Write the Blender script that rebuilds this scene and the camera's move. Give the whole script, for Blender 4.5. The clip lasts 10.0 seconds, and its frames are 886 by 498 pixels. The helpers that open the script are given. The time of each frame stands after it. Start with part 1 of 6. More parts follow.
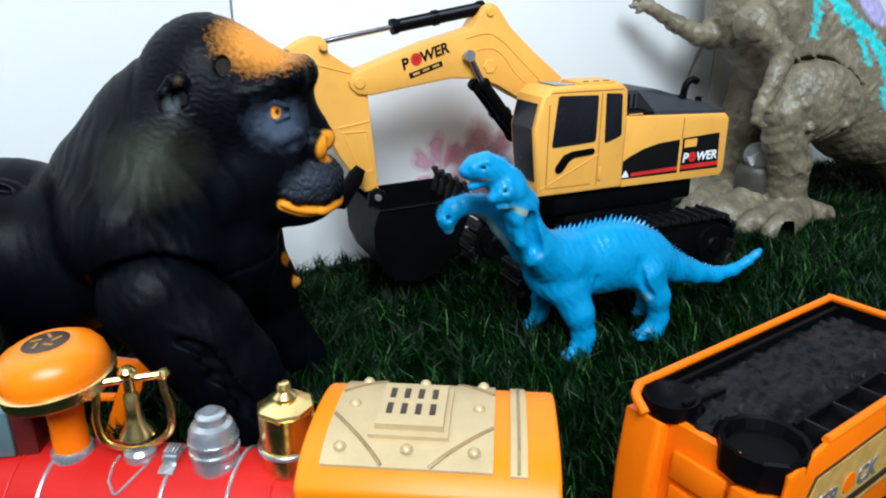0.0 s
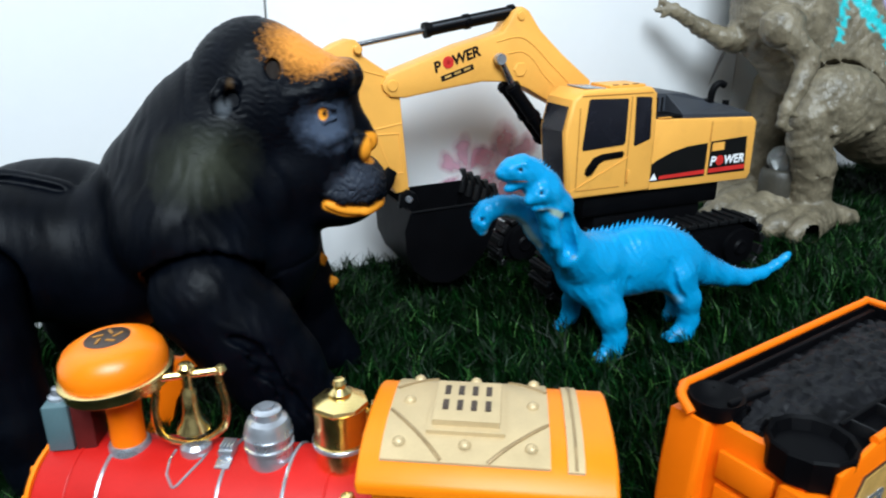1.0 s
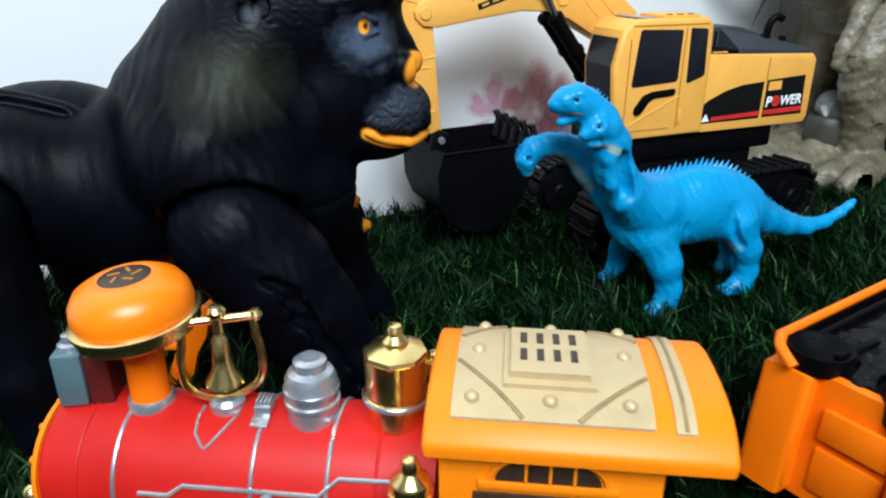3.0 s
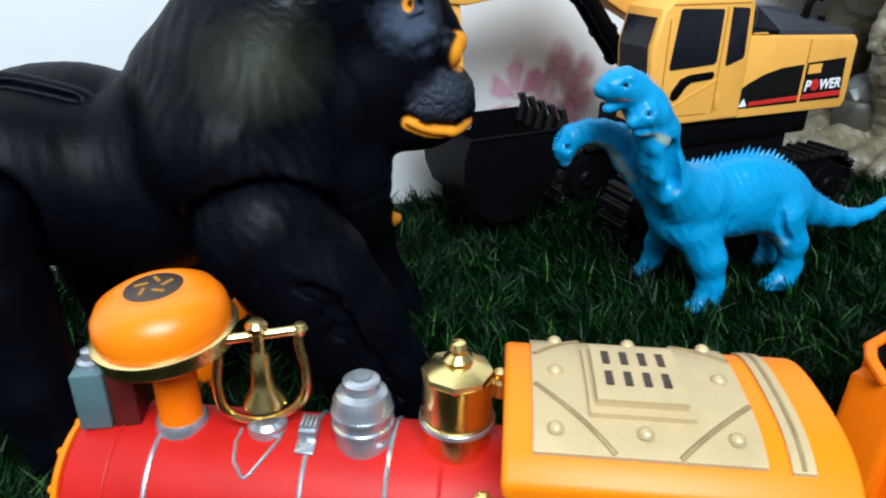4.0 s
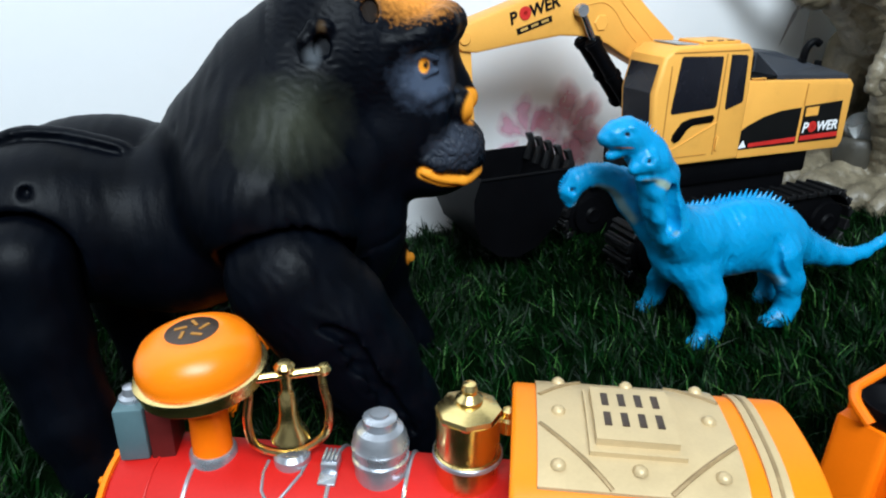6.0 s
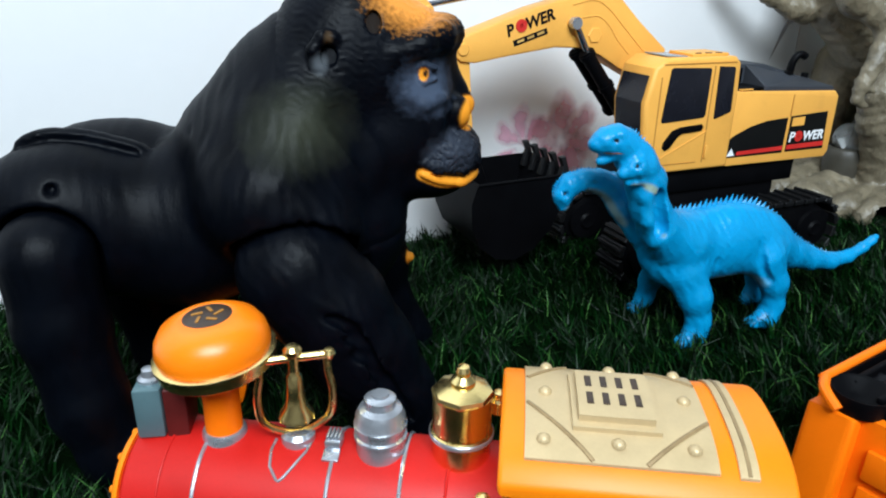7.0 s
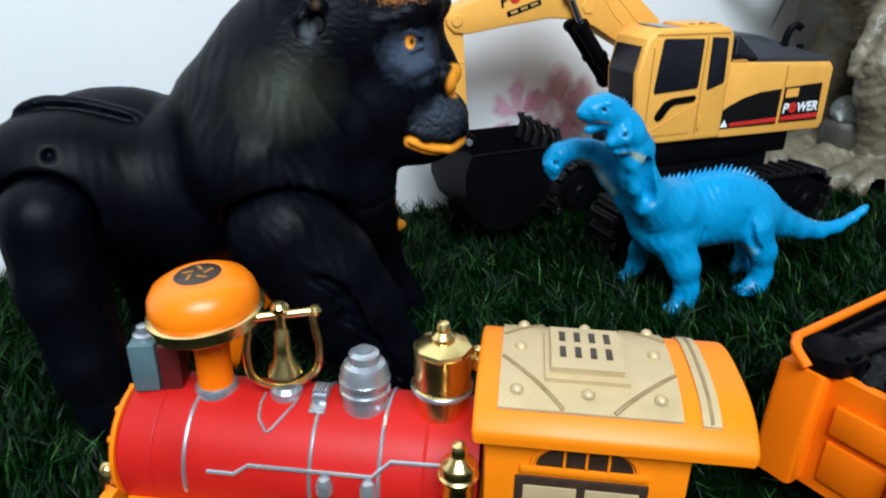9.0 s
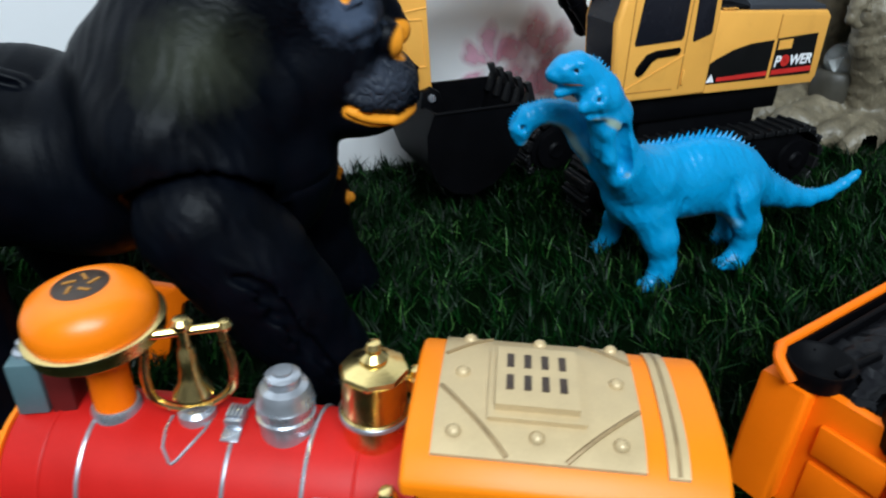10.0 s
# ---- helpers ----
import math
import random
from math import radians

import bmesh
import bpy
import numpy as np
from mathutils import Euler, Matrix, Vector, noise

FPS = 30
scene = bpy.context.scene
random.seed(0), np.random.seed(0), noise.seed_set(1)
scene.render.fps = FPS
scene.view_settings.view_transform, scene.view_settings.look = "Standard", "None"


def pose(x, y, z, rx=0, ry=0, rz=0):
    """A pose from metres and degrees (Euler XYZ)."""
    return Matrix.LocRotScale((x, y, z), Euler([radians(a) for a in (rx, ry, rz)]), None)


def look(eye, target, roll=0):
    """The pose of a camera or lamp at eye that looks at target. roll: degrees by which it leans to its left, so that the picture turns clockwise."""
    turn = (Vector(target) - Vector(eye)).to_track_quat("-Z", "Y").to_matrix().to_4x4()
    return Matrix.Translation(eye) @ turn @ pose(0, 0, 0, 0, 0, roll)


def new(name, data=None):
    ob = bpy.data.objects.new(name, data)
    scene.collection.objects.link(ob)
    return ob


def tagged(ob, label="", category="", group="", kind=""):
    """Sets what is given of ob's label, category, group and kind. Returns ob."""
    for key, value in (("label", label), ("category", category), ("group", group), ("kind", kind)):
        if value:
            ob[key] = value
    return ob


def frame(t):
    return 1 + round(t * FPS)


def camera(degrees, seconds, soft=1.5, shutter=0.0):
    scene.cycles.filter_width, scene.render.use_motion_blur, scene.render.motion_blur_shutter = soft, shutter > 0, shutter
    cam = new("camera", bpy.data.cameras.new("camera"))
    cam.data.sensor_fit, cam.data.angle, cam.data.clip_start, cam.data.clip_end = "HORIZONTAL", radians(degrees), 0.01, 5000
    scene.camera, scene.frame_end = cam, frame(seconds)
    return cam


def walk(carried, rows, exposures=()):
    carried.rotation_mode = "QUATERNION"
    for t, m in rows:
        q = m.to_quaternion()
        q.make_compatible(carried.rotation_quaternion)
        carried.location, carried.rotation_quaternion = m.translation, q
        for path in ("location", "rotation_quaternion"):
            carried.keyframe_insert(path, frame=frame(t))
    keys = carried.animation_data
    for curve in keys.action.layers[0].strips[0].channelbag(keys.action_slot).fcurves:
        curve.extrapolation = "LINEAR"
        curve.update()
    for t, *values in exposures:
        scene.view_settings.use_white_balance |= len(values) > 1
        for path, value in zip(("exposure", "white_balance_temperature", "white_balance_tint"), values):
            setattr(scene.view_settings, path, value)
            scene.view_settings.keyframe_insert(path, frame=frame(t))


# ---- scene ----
# the walk
cam = camera(65.1, 10.0, soft=2.0, shutter=0.9)
METRES, EYE, TILT, LEAN, TURN = 0.25, 0.25, -20.0, 0.0, 0.0
ROWS = [
    (0.0, 0.0, 0.0, 0.0, 0.0, 0.0, -0.0),
    (0.5, -0.0256, -0.0038, 0.0071, 0.08, 0.09, 0.05),
    (1.0, -0.0735, -0.0203, -0.0051, 0.64, 0.23, -0.33),
    (1.5, -0.1073, 0.0024, -0.0303, 1.02, -0.32, -0.51),
    (2.0, -0.1245, 0.0278, -0.0671, 1.6, -1.04, -0.72),
    (3.5, -0.2165, 0.2134, -0.0377, 0.5, -3.83, -0.57),
    (4.0, -0.2701, 0.2526, -0.029, 0.3, -4.52, -0.7),
    (4.5, -0.2933, 0.2357, -0.0281, 0.75, -4.14, -0.89),
    (5.0, -0.3026, 0.2154, -0.0199, 1.04, -3.89, -0.86),
    (5.5, -0.2833, 0.2067, -0.0063, 1.09, -3.55, -0.8),
    (6.0, -0.2772, 0.1725, 0.0124, 0.98, -2.65, -1.05),
    (7.5, -0.2676, 0.0549, -0.0235, 1.23, -1.71, -1.69),
    (8.0, -0.2703, 0.0366, -0.0402, 1.83, -1.7, -1.75),
    (8.5, -0.2605, 0.0513, -0.0515, 1.66, -2.52, -1.74),
    (9.0, -0.2287, 0.0553, -0.0345, 1.6, -3.56, -1.4),
    (9.5, -0.2182, 0.1606, 0.0026, 0.41, -6.25, -1.43),
    (10.0, -0.1658, 0.2305, 0.05, 0.31, -8.91, -1.74),
]
walk(cam, [(t, pose(0, 0, EYE, TILT, LEAN, TURN) @ pose(METRES * x, METRES * y, METRES * z, 90 + pitch, roll, yaw)) for t, x, y, z, yaw, pitch, roll in ROWS],
     exposures=[(0.0, 0.1), (8.0, 0.06), (9.4, -0.1), (10.0, -0.2)])

# light: daylight through one large window behind the camera, and a little sky in the room
world = bpy.data.worlds.new("world")
scene.world = world
world.use_nodes = True
_wn = world.node_tree.nodes
_sky = _wn.new("ShaderNodeTexSky")
_sky.sky_type = "NISHITA"
_sky.sun_disc = False
_sky.sun_elevation, _sky.sun_rotation = radians(40), radians(150)
world.node_tree.links.new(_sky.outputs[0], _wn["Background"].inputs["Color"])
_wn["Background"].inputs["Strength"].default_value = 0.1

WIN = dict(x0=-0.55, x1=0.95, z0=1.15, z1=2.35, y=-1.25)


def window_light(strength):
    data = bpy.data.lights.new("window_daylight", "AREA")
    data.shape, data.size, data.size_y = "RECTANGLE", WIN["x1"] - WIN["x0"], WIN["z1"] - WIN["z0"]
    data.energy, data.color = strength, (0.77, 0.90, 1.0)
    ob = new("window_daylight", data)
    cx, cz = (WIN["x0"] + WIN["x1"]) / 2, (WIN["z0"] + WIN["z1"]) / 2
    ob.matrix_world = look((cx, WIN["y"] - 0.03, cz), (cx + 0.18, WIN["y"] + 1, cz - 0.60))
    return ob


window_light(138.0)


# materials
def mat(name, color, rough=0.5, metal=0.0, var=0.12, scale=60.0, bump=0.1, fine=900.0, spec=0.5, coat=0.0, sss=0.0, dirt=None, dirt_amount=0.0):
    """A surface with colour variation at two scales, uneven gloss and fine relief."""
    m = bpy.data.materials.new(name)
    m.use_nodes = True
    nt = m.node_tree
    b = nt.nodes["Principled BSDF"]
    tc = nt.nodes.new("ShaderNodeTexCoord")
    n1 = nt.nodes.new("ShaderNodeTexNoise")
    n1.inputs["Scale"].default_value, n1.inputs["Detail"].default_value = scale, 6
    n2 = nt.nodes.new("ShaderNodeTexNoise")
    n2.inputs["Scale"].default_value, n2.inputs["Detail"].default_value = fine, 3
    for n in (n1, n2):
        nt.links.new(tc.outputs["Object"], n.inputs["Vector"])
    add = nt.nodes.new("ShaderNodeMath")
    add.operation = "MULTIPLY_ADD"
    nt.links.new(n2.outputs["Fac"], add.inputs[0])
    add.inputs[1].default_value = 0.35
    nt.links.new(n1.outputs["Fac"], add.inputs[2])
    ramp = nt.nodes.new("ShaderNodeValToRGB")
    lo = [max(0.0, c * (1 - var)) for c in color]
    hi = [min(1.0, c * (1 + var)) for c in color]
    ramp.color_ramp.elements[0].position, ramp.color_ramp.elements[1].position = 0.45, 0.9
    ramp.color_ramp.elements[0].color, ramp.color_ramp.elements[1].color = (*lo, 1), (*hi, 1)
    nt.links.new(add.outputs[0], ramp.inputs["Fac"])
    col = ramp.outputs["Color"]
    if dirt:
        n3 = nt.nodes.new("ShaderNodeTexNoise")
        n3.inputs["Scale"].default_value, n3.inputs["Detail"].default_value = scale * 1.7, 9
        nt.links.new(tc.outputs["Object"], n3.inputs["Vector"])
        mr = nt.nodes.new("ShaderNodeMapRange")
        mr.inputs["From Min"].default_value, mr.inputs["From Max"].default_value = 0.56, 0.72
        mr.inputs["To Max"].default_value = dirt_amount
        nt.links.new(n3.outputs["Fac"], mr.inputs["Value"])
        mix = nt.nodes.new("ShaderNodeMix")
        mix.data_type = "RGBA"
        nt.links.new(mr.outputs["Result"], mix.inputs["Factor"])
        nt.links.new(col, mix.inputs["A"])
        mix.inputs["B"].default_value = (*dirt, 1)
        col = mix.outputs["Result"]
    nt.links.new(col, b.inputs["Base Color"])
    rr = nt.nodes.new("ShaderNodeMapRange")
    rr.inputs["To Min"].default_value, rr.inputs["To Max"].default_value = max(0.02, rough - 0.08), min(1.0, rough + 0.1)
    nt.links.new(n1.outputs["Fac"], rr.inputs["Value"])
    nt.links.new(rr.outputs["Result"], b.inputs["Roughness"])
    b.inputs["Metallic"].default_value = metal
    b.inputs["Specular IOR Level"].default_value = spec
    b.inputs["Coat Weight"].default_value = coat
    if sss:
        b.inputs["Subsurface Weight"].default_value = sss
        b.inputs["Subsurface Radius"].default_value = (0.004, 0.002, 0.001)
    if bump:
        bp = nt.nodes.new("ShaderNodeBump")
        bp.inputs["Strength"].default_value, bp.inputs["Distance"].default_value = bump, 0.0006
        nt.links.new(n2.outputs["Fac"], bp.inputs["Height"])
        nt.links.new(bp.outputs["Normal"], b.inputs["Normal"])
    return m


def streaks(m, strength=0.8, scale=(1100, 500, 240), turn=(0, 35, 0), distance=0.0012):
    """Moulded strokes of fur as relief over a surface that has relief already."""
    nt = m.node_tree
    b = nt.nodes["Principled BSDF"]
    tc = nt.nodes.new("ShaderNodeTexCoord")
    mp = nt.nodes.new("ShaderNodeMapping")
    mp.inputs["Scale"].default_value = scale
    mp.inputs["Rotation"].default_value = [radians(v) for v in turn]
    nt.links.new(tc.outputs["Object"], mp.inputs["Vector"])
    nz = nt.nodes.new("ShaderNodeTexNoise")
    nz.inputs["Scale"].default_value, nz.inputs["Detail"].default_value, nz.inputs["Distortion"].default_value = 1.0, 3, 0.6
    nt.links.new(mp.outputs["Vector"], nz.inputs["Vector"])
    bp = nt.nodes.new("ShaderNodeBump")
    bp.inputs["Strength"].default_value, bp.inputs["Distance"].default_value = strength, distance
    nt.links.new(nz.outputs["Fac"], bp.inputs["Height"])
    if b.inputs["Normal"].links:
        nt.links.new(b.inputs["Normal"].links[0].from_socket, bp.inputs["Normal"])
    nt.links.new(bp.outputs["Normal"], b.inputs["Normal"])
    return m


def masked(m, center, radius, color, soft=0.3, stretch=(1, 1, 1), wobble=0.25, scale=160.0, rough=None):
    """Paint sprayed on a toy, or sheen and shade put into its colour: a soft-edged patch of another colour round a
    point of the toy's own space.
    """
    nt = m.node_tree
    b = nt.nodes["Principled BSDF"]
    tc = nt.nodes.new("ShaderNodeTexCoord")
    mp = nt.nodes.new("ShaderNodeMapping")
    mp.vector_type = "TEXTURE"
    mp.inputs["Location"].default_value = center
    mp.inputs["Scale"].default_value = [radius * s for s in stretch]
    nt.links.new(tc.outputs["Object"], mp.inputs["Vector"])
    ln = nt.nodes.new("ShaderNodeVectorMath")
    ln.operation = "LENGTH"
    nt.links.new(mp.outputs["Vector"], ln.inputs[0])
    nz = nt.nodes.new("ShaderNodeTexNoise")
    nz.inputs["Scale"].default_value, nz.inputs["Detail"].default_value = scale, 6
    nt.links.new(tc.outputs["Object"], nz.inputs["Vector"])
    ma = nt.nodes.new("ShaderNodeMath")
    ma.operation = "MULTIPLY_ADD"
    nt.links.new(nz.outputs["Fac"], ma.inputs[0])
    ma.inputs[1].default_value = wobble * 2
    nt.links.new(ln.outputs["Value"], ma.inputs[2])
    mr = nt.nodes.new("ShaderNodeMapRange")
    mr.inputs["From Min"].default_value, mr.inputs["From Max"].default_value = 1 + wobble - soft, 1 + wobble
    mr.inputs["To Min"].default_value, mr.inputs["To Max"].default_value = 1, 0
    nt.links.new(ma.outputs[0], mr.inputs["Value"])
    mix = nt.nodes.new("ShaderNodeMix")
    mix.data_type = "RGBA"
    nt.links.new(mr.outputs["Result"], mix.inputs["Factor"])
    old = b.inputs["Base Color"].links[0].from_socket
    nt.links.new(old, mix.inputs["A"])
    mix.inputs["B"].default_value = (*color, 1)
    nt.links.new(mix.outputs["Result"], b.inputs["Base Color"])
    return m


M_YELLOW = mat("excavator_yellow_plastic", (0.77, 0.365, 0.068), 0.45, var=0.06, scale=25, bump=0.05, spec=0.35, dirt=(0.45, 0.20, 0.04), dirt_amount=0.25)
M_SEAM = mat("yellow_plastic_seam", (0.36, 0.15, 0.02), 0.6, var=0.1, scale=60, bump=0.0)
M_ORANGE = mat("orange_plastic", (0.86, 0.155, 0.002), 0.38, var=0.05, scale=30, bump=0.04, spec=0.3)
M_CAP = mat("glossy_orange_cap", (0.88, 0.19, 0.003), 0.3, var=0.05, scale=30, bump=0.03, spec=0.4)
M_AMBER = mat("amber_plastic", (0.86, 0.205, 0.004), 0.38, var=0.05, scale=30, bump=0.04, spec=0.3)
M_RED = mat("red_plastic", (0.50, 0.011, 0.008), 0.45, var=0.1, scale=40, bump=0.06, spec=0.25)
M_GOLD = mat("gold_chrome", (0.88, 0.66, 0.27), 0.24, metal=1.0, var=0.08, scale=120, bump=0.05)
M_CHAMPAGNE = mat("champagne_paint", (0.50, 0.365, 0.195), 0.40, metal=0.2, var=0.07, scale=80, bump=0.14)
M_SILVER = mat("silver_paint", (0.46, 0.48, 0.52), 0.28, metal=0.75, var=0.08, scale=90, bump=0.06)
M_CHROME = mat("chrome", (0.45, 0.46, 0.48), 0.18, metal=1.0, var=0.05, bump=0.03)
M_MAROON = mat("maroon_paint", (0.085, 0.010, 0.009), 0.35, var=0.2, scale=90, bump=0.06, spec=0.4)
M_TEAL = mat("teal_grey_paint", (0.085, 0.15, 0.165), 0.4, metal=0.2, var=0.08, bump=0.05)
M_BLACK = mat("black_plastic", (0.0015, 0.0015, 0.002), 0.5, var=0.2, scale=60, bump=0.1, spec=0.07)
M_TRACK = mat("black_rubber", (0.004, 0.004, 0.0045), 0.5, var=0.3, scale=100, bump=0.3, spec=0.25)
M_GLASS = mat("tinted_window_plastic", (0.010, 0.010, 0.014), 0.25, var=0.15, scale=40, bump=0.03, spec=0.3)
M_GREY = mat("grey_plastic", (0.030, 0.033, 0.040), 0.45, var=0.12, scale=60, bump=0.12, spec=0.35)
M_STICK = mat("sticker_black", (0.005, 0.005, 0.005), 0.35, var=0.1, bump=0.03, spec=0.25)
M_STICKRED = mat("sticker_red", (0.55, 0.025, 0.02), 0.35, var=0.1, bump=0.03)
M_WHITE = mat("sticker_white", (0.8, 0.8, 0.8), 0.35, var=0.05, bump=0.03)
M_TAN = mat("sticker_tan", (0.50, 0.29, 0.08), 0.4, var=0.25, scale=120, bump=0.05)
M_GOLDLINE = mat("dull_gold_line", (0.30, 0.20, 0.095), 0.45, metal=0.3, var=0.2, scale=200, bump=0.1)
M_BROWN = mat("vent_brown", (0.035, 0.018, 0.010), 0.45, var=0.3, scale=300, bump=0.2)
M_COAL = mat("coal_black_plastic", (0.0050, 0.0050, 0.006), 0.42, var=0.7, scale=90, bump=0.7, fine=200, spec=0.13)
M_GREY_HORN = mat("clear_grey_plastic", (0.25, 0.27, 0.28), 0.15, var=0.1)
M_BEIGE = mat("beige_grey_plastic", (0.040, 0.035, 0.025), 0.5, var=0.2, scale=80, bump=0.3, fine=300)
M_BLUE = mat("blue_rubber", (0.0005, 0.235, 0.48), 0.30, var=0.10, scale=70, bump=0.4, fine=520, spec=0.32)
M_WALL = mat("white_glazed_tile", (0.84, 0.84, 0.84), 0.22, var=0.015, scale=6, bump=0.02, fine=80)
M_ROOM = mat("grey_plaster", (0.17, 0.17, 0.17), 0.8, var=0.05, scale=5, bump=0.1)
M_FLOOR = mat("grey_floor_tile", (0.16, 0.15, 0.145), 0.4, var=0.08, scale=9, bump=0.05)
M_GROUT = mat("grey_grout", (0.30, 0.30, 0.30), 0.85, var=0.1)
M_MAT = mat("turf_backing", (0.0012, 0.004, 0.0012), 0.95, var=0.3, scale=200, bump=0.4, spec=0.0)


# mesh helpers
def thing(name, m, label, category, group="", kind=""):
    ob = new(name)
    ob.empty_display_size = 0.02
    ob.matrix_world = m
    return tagged(ob, label, category, group, kind)


def smooth_by_angle(me, degrees=35):
    bm = bmesh.new()
    bm.from_mesh(me)
    for fc in bm.faces:
        fc.smooth = True
    lim = radians(degrees)
    for e in bm.edges:
        e.smooth = not (len(e.link_faces) == 2 and e.calc_face_angle(0) > lim)
    bm.to_mesh(me)
    bm.free()


def part(name, bm, material, parent, label="", smooth=35):
    me = bpy.data.meshes.new(name)
    bm.to_mesh(me)
    bm.free()
    me.materials.append(material)
    if smooth:
        smooth_by_angle(me, smooth)
    ob = new(name, me)
    ob.parent = parent
    if label:
        ob["label"] = label
    return ob


def box(size, at=(0, 0, 0), bevel=0.0, rot=None, seg=2, taper=1.0):
    bm = bmesh.new()
    bmesh.ops.create_cube(bm, size=1)
    for v in bm.verts:
        k = taper if v.co.z > 0 else 1.0
        v.co = Vector((v.co.x * size[0] * k, v.co.y * size[1] * k, v.co.z * size[2]))
    if bevel:
        bmesh.ops.bevel(bm, geom=bm.edges[:], offset=bevel, segments=seg, affect="EDGES", profile=0.5)
    m = Matrix.Translation(at)
    if rot:
        m = m @ pose(0, 0, 0, *rot)
    bm.transform(m)
    return bm


def prism(outline, y0, y1, bevel=0.0, seg=2):
    """A plate whose outline lies in x and z, from y0 to y1."""
    bm = bmesh.new()
    a = [bm.verts.new((x, y0, z)) for x, z in outline]
    b = [bm.verts.new((x, y1, z)) for x, z in outline]
    n = len(outline)
    bm.faces.new(a)
    bm.faces.new(b[::-1])
    for i in range(n):
        bm.faces.new((a[i], b[i], b[(i + 1) % n], a[(i + 1) % n]))
    bmesh.ops.recalc_face_normals(bm, faces=bm.faces[:])
    if bevel:
        es = [e for e in bm.edges if len({round(v.co.y, 6) for v in e.verts}) == 1]
        bmesh.ops.bevel(bm, geom=es, offset=bevel, segments=seg, affect="EDGES", profile=0.5)
    return bm


def lathe(profile, seg=40, at=(0, 0, 0), axis="Z"):
    """A turned solid from (radius, height) pairs."""
    bm = bmesh.new()
    rings = []
    for r, h in profile:
        if r < 1e-6:
            rings.append([bm.verts.new((0, 0, h))])
        else:
            rings.append([bm.verts.new((r * math.cos(2 * math.pi * i / seg), r * math.sin(2 * math.pi * i / seg), h)) for i in range(seg)])
    for a, b in zip(rings, rings[1:]):
        for i in range(seg):
            j = (i + 1) % seg
            q = [a[i % len(a)], a[j % len(a)], b[j % len(b)], b[i % len(b)]]
            u = list(dict.fromkeys(q))
            if len(u) > 2:
                bm.faces.new(u)
    for ring in (rings[0], rings[-1]):
        if len(ring) > 2:
            bm.faces.new(ring)
    bmesh.ops.recalc_face_normals(bm, faces=bm.faces[:])
    if axis == "X":
        bm.transform(pose(0, 0, 0, 0, 90, 0))
    if axis == "Y":
        bm.transform(pose(0, 0, 0, -90, 0, 0))
    bm.transform(Matrix.Translation(at))
    return bm


def tube(points, r, seg=12, closed=False):
    """A round bar along points; r may be one radius or one for each point."""
    pts = [Vector(p) for p in points]
    n = len(pts)
    rs = r if isinstance(r, (list, tuple)) else [r] * n
    bm = bmesh.new()
    rings = []
    side = None
    for i, p in enumerate(pts):
        d = (pts[(i + 1) % n] - pts[i - 1]) if closed else (pts[min(i + 1, n - 1)] - pts[max(i - 1, 0)])
        d.normalize()
        if side is None:
            side = d.orthogonal().normalized()
        side = (side - d * side.dot(d)).normalized()
        up = d.cross(side)
        rings.append([bm.verts.new(p + rs[i] * (side * math.cos(2 * math.pi * k / seg) + up * math.sin(2 * math.pi * k / seg))) for k in range(seg)])
    for i in range(n if closed else n - 1):
        a, b = rings[i], rings[(i + 1) % n]
        for k in range(seg):
            bm.faces.new((a[k], a[(k + 1) % seg], b[(k + 1) % seg], b[k]))
    if not closed:
        bm.faces.new(rings[0][::-1])
        bm.faces.new(rings[-1])
    bmesh.ops.recalc_face_normals(bm, faces=bm.faces[:])
    return bm


def bezier(pts, steps=8):
    """A smooth line (Catmull-Rom) through points."""
    p = [Vector(q) for q in pts]
    p = [p[0] * 2 - p[1]] + p + [p[-1] * 2 - p[-2]]
    out = []
    for i in range(1, len(p) - 2):
        for s in range(steps):
            t = s / steps
            out.append(0.5 * (2 * p[i] + (p[i + 1] - p[i - 1]) * t + (2 * p[i - 1] - 5 * p[i] + 4 * p[i + 1] - p[i + 2]) * t * t
                              + (3 * p[i] - p[i - 1] - 3 * p[i + 1] + p[i + 2]) * t ** 3))
    return out + [p[-2]]


def merged(*bms):
    out = bmesh.new()
    for b in bms:
        me = bpy.data.meshes.new("joined")
        b.to_mesh(me)
        b.free()
        out.from_mesh(me)
        bpy.data.meshes.remove(me)
    return out


def text_part(word, size, m, material, parent, depth=0.0002, shear=0.0, name="lettering", bold=0.0):
    cu = bpy.data.curves.new(name, "FONT")
    cu.body, cu.size, cu.extrude, cu.shear, cu.offset = word, size, depth, shear, bold
    cu.align_x = "LEFT"
    tmp = bpy.data.objects.new("tmp", cu)
    scene.collection.objects.link(tmp)
    me = bpy.data.meshes.new_from_object(tmp.evaluated_get(bpy.context.evaluated_depsgraph_get()))
    bpy.data.objects.remove(tmp)
    bpy.data.curves.remove(cu)
    me.transform(m)
    me.materials.clear()
    me.materials.append(material)
    ob = new(name, me)
    ob.parent = parent
    return ob


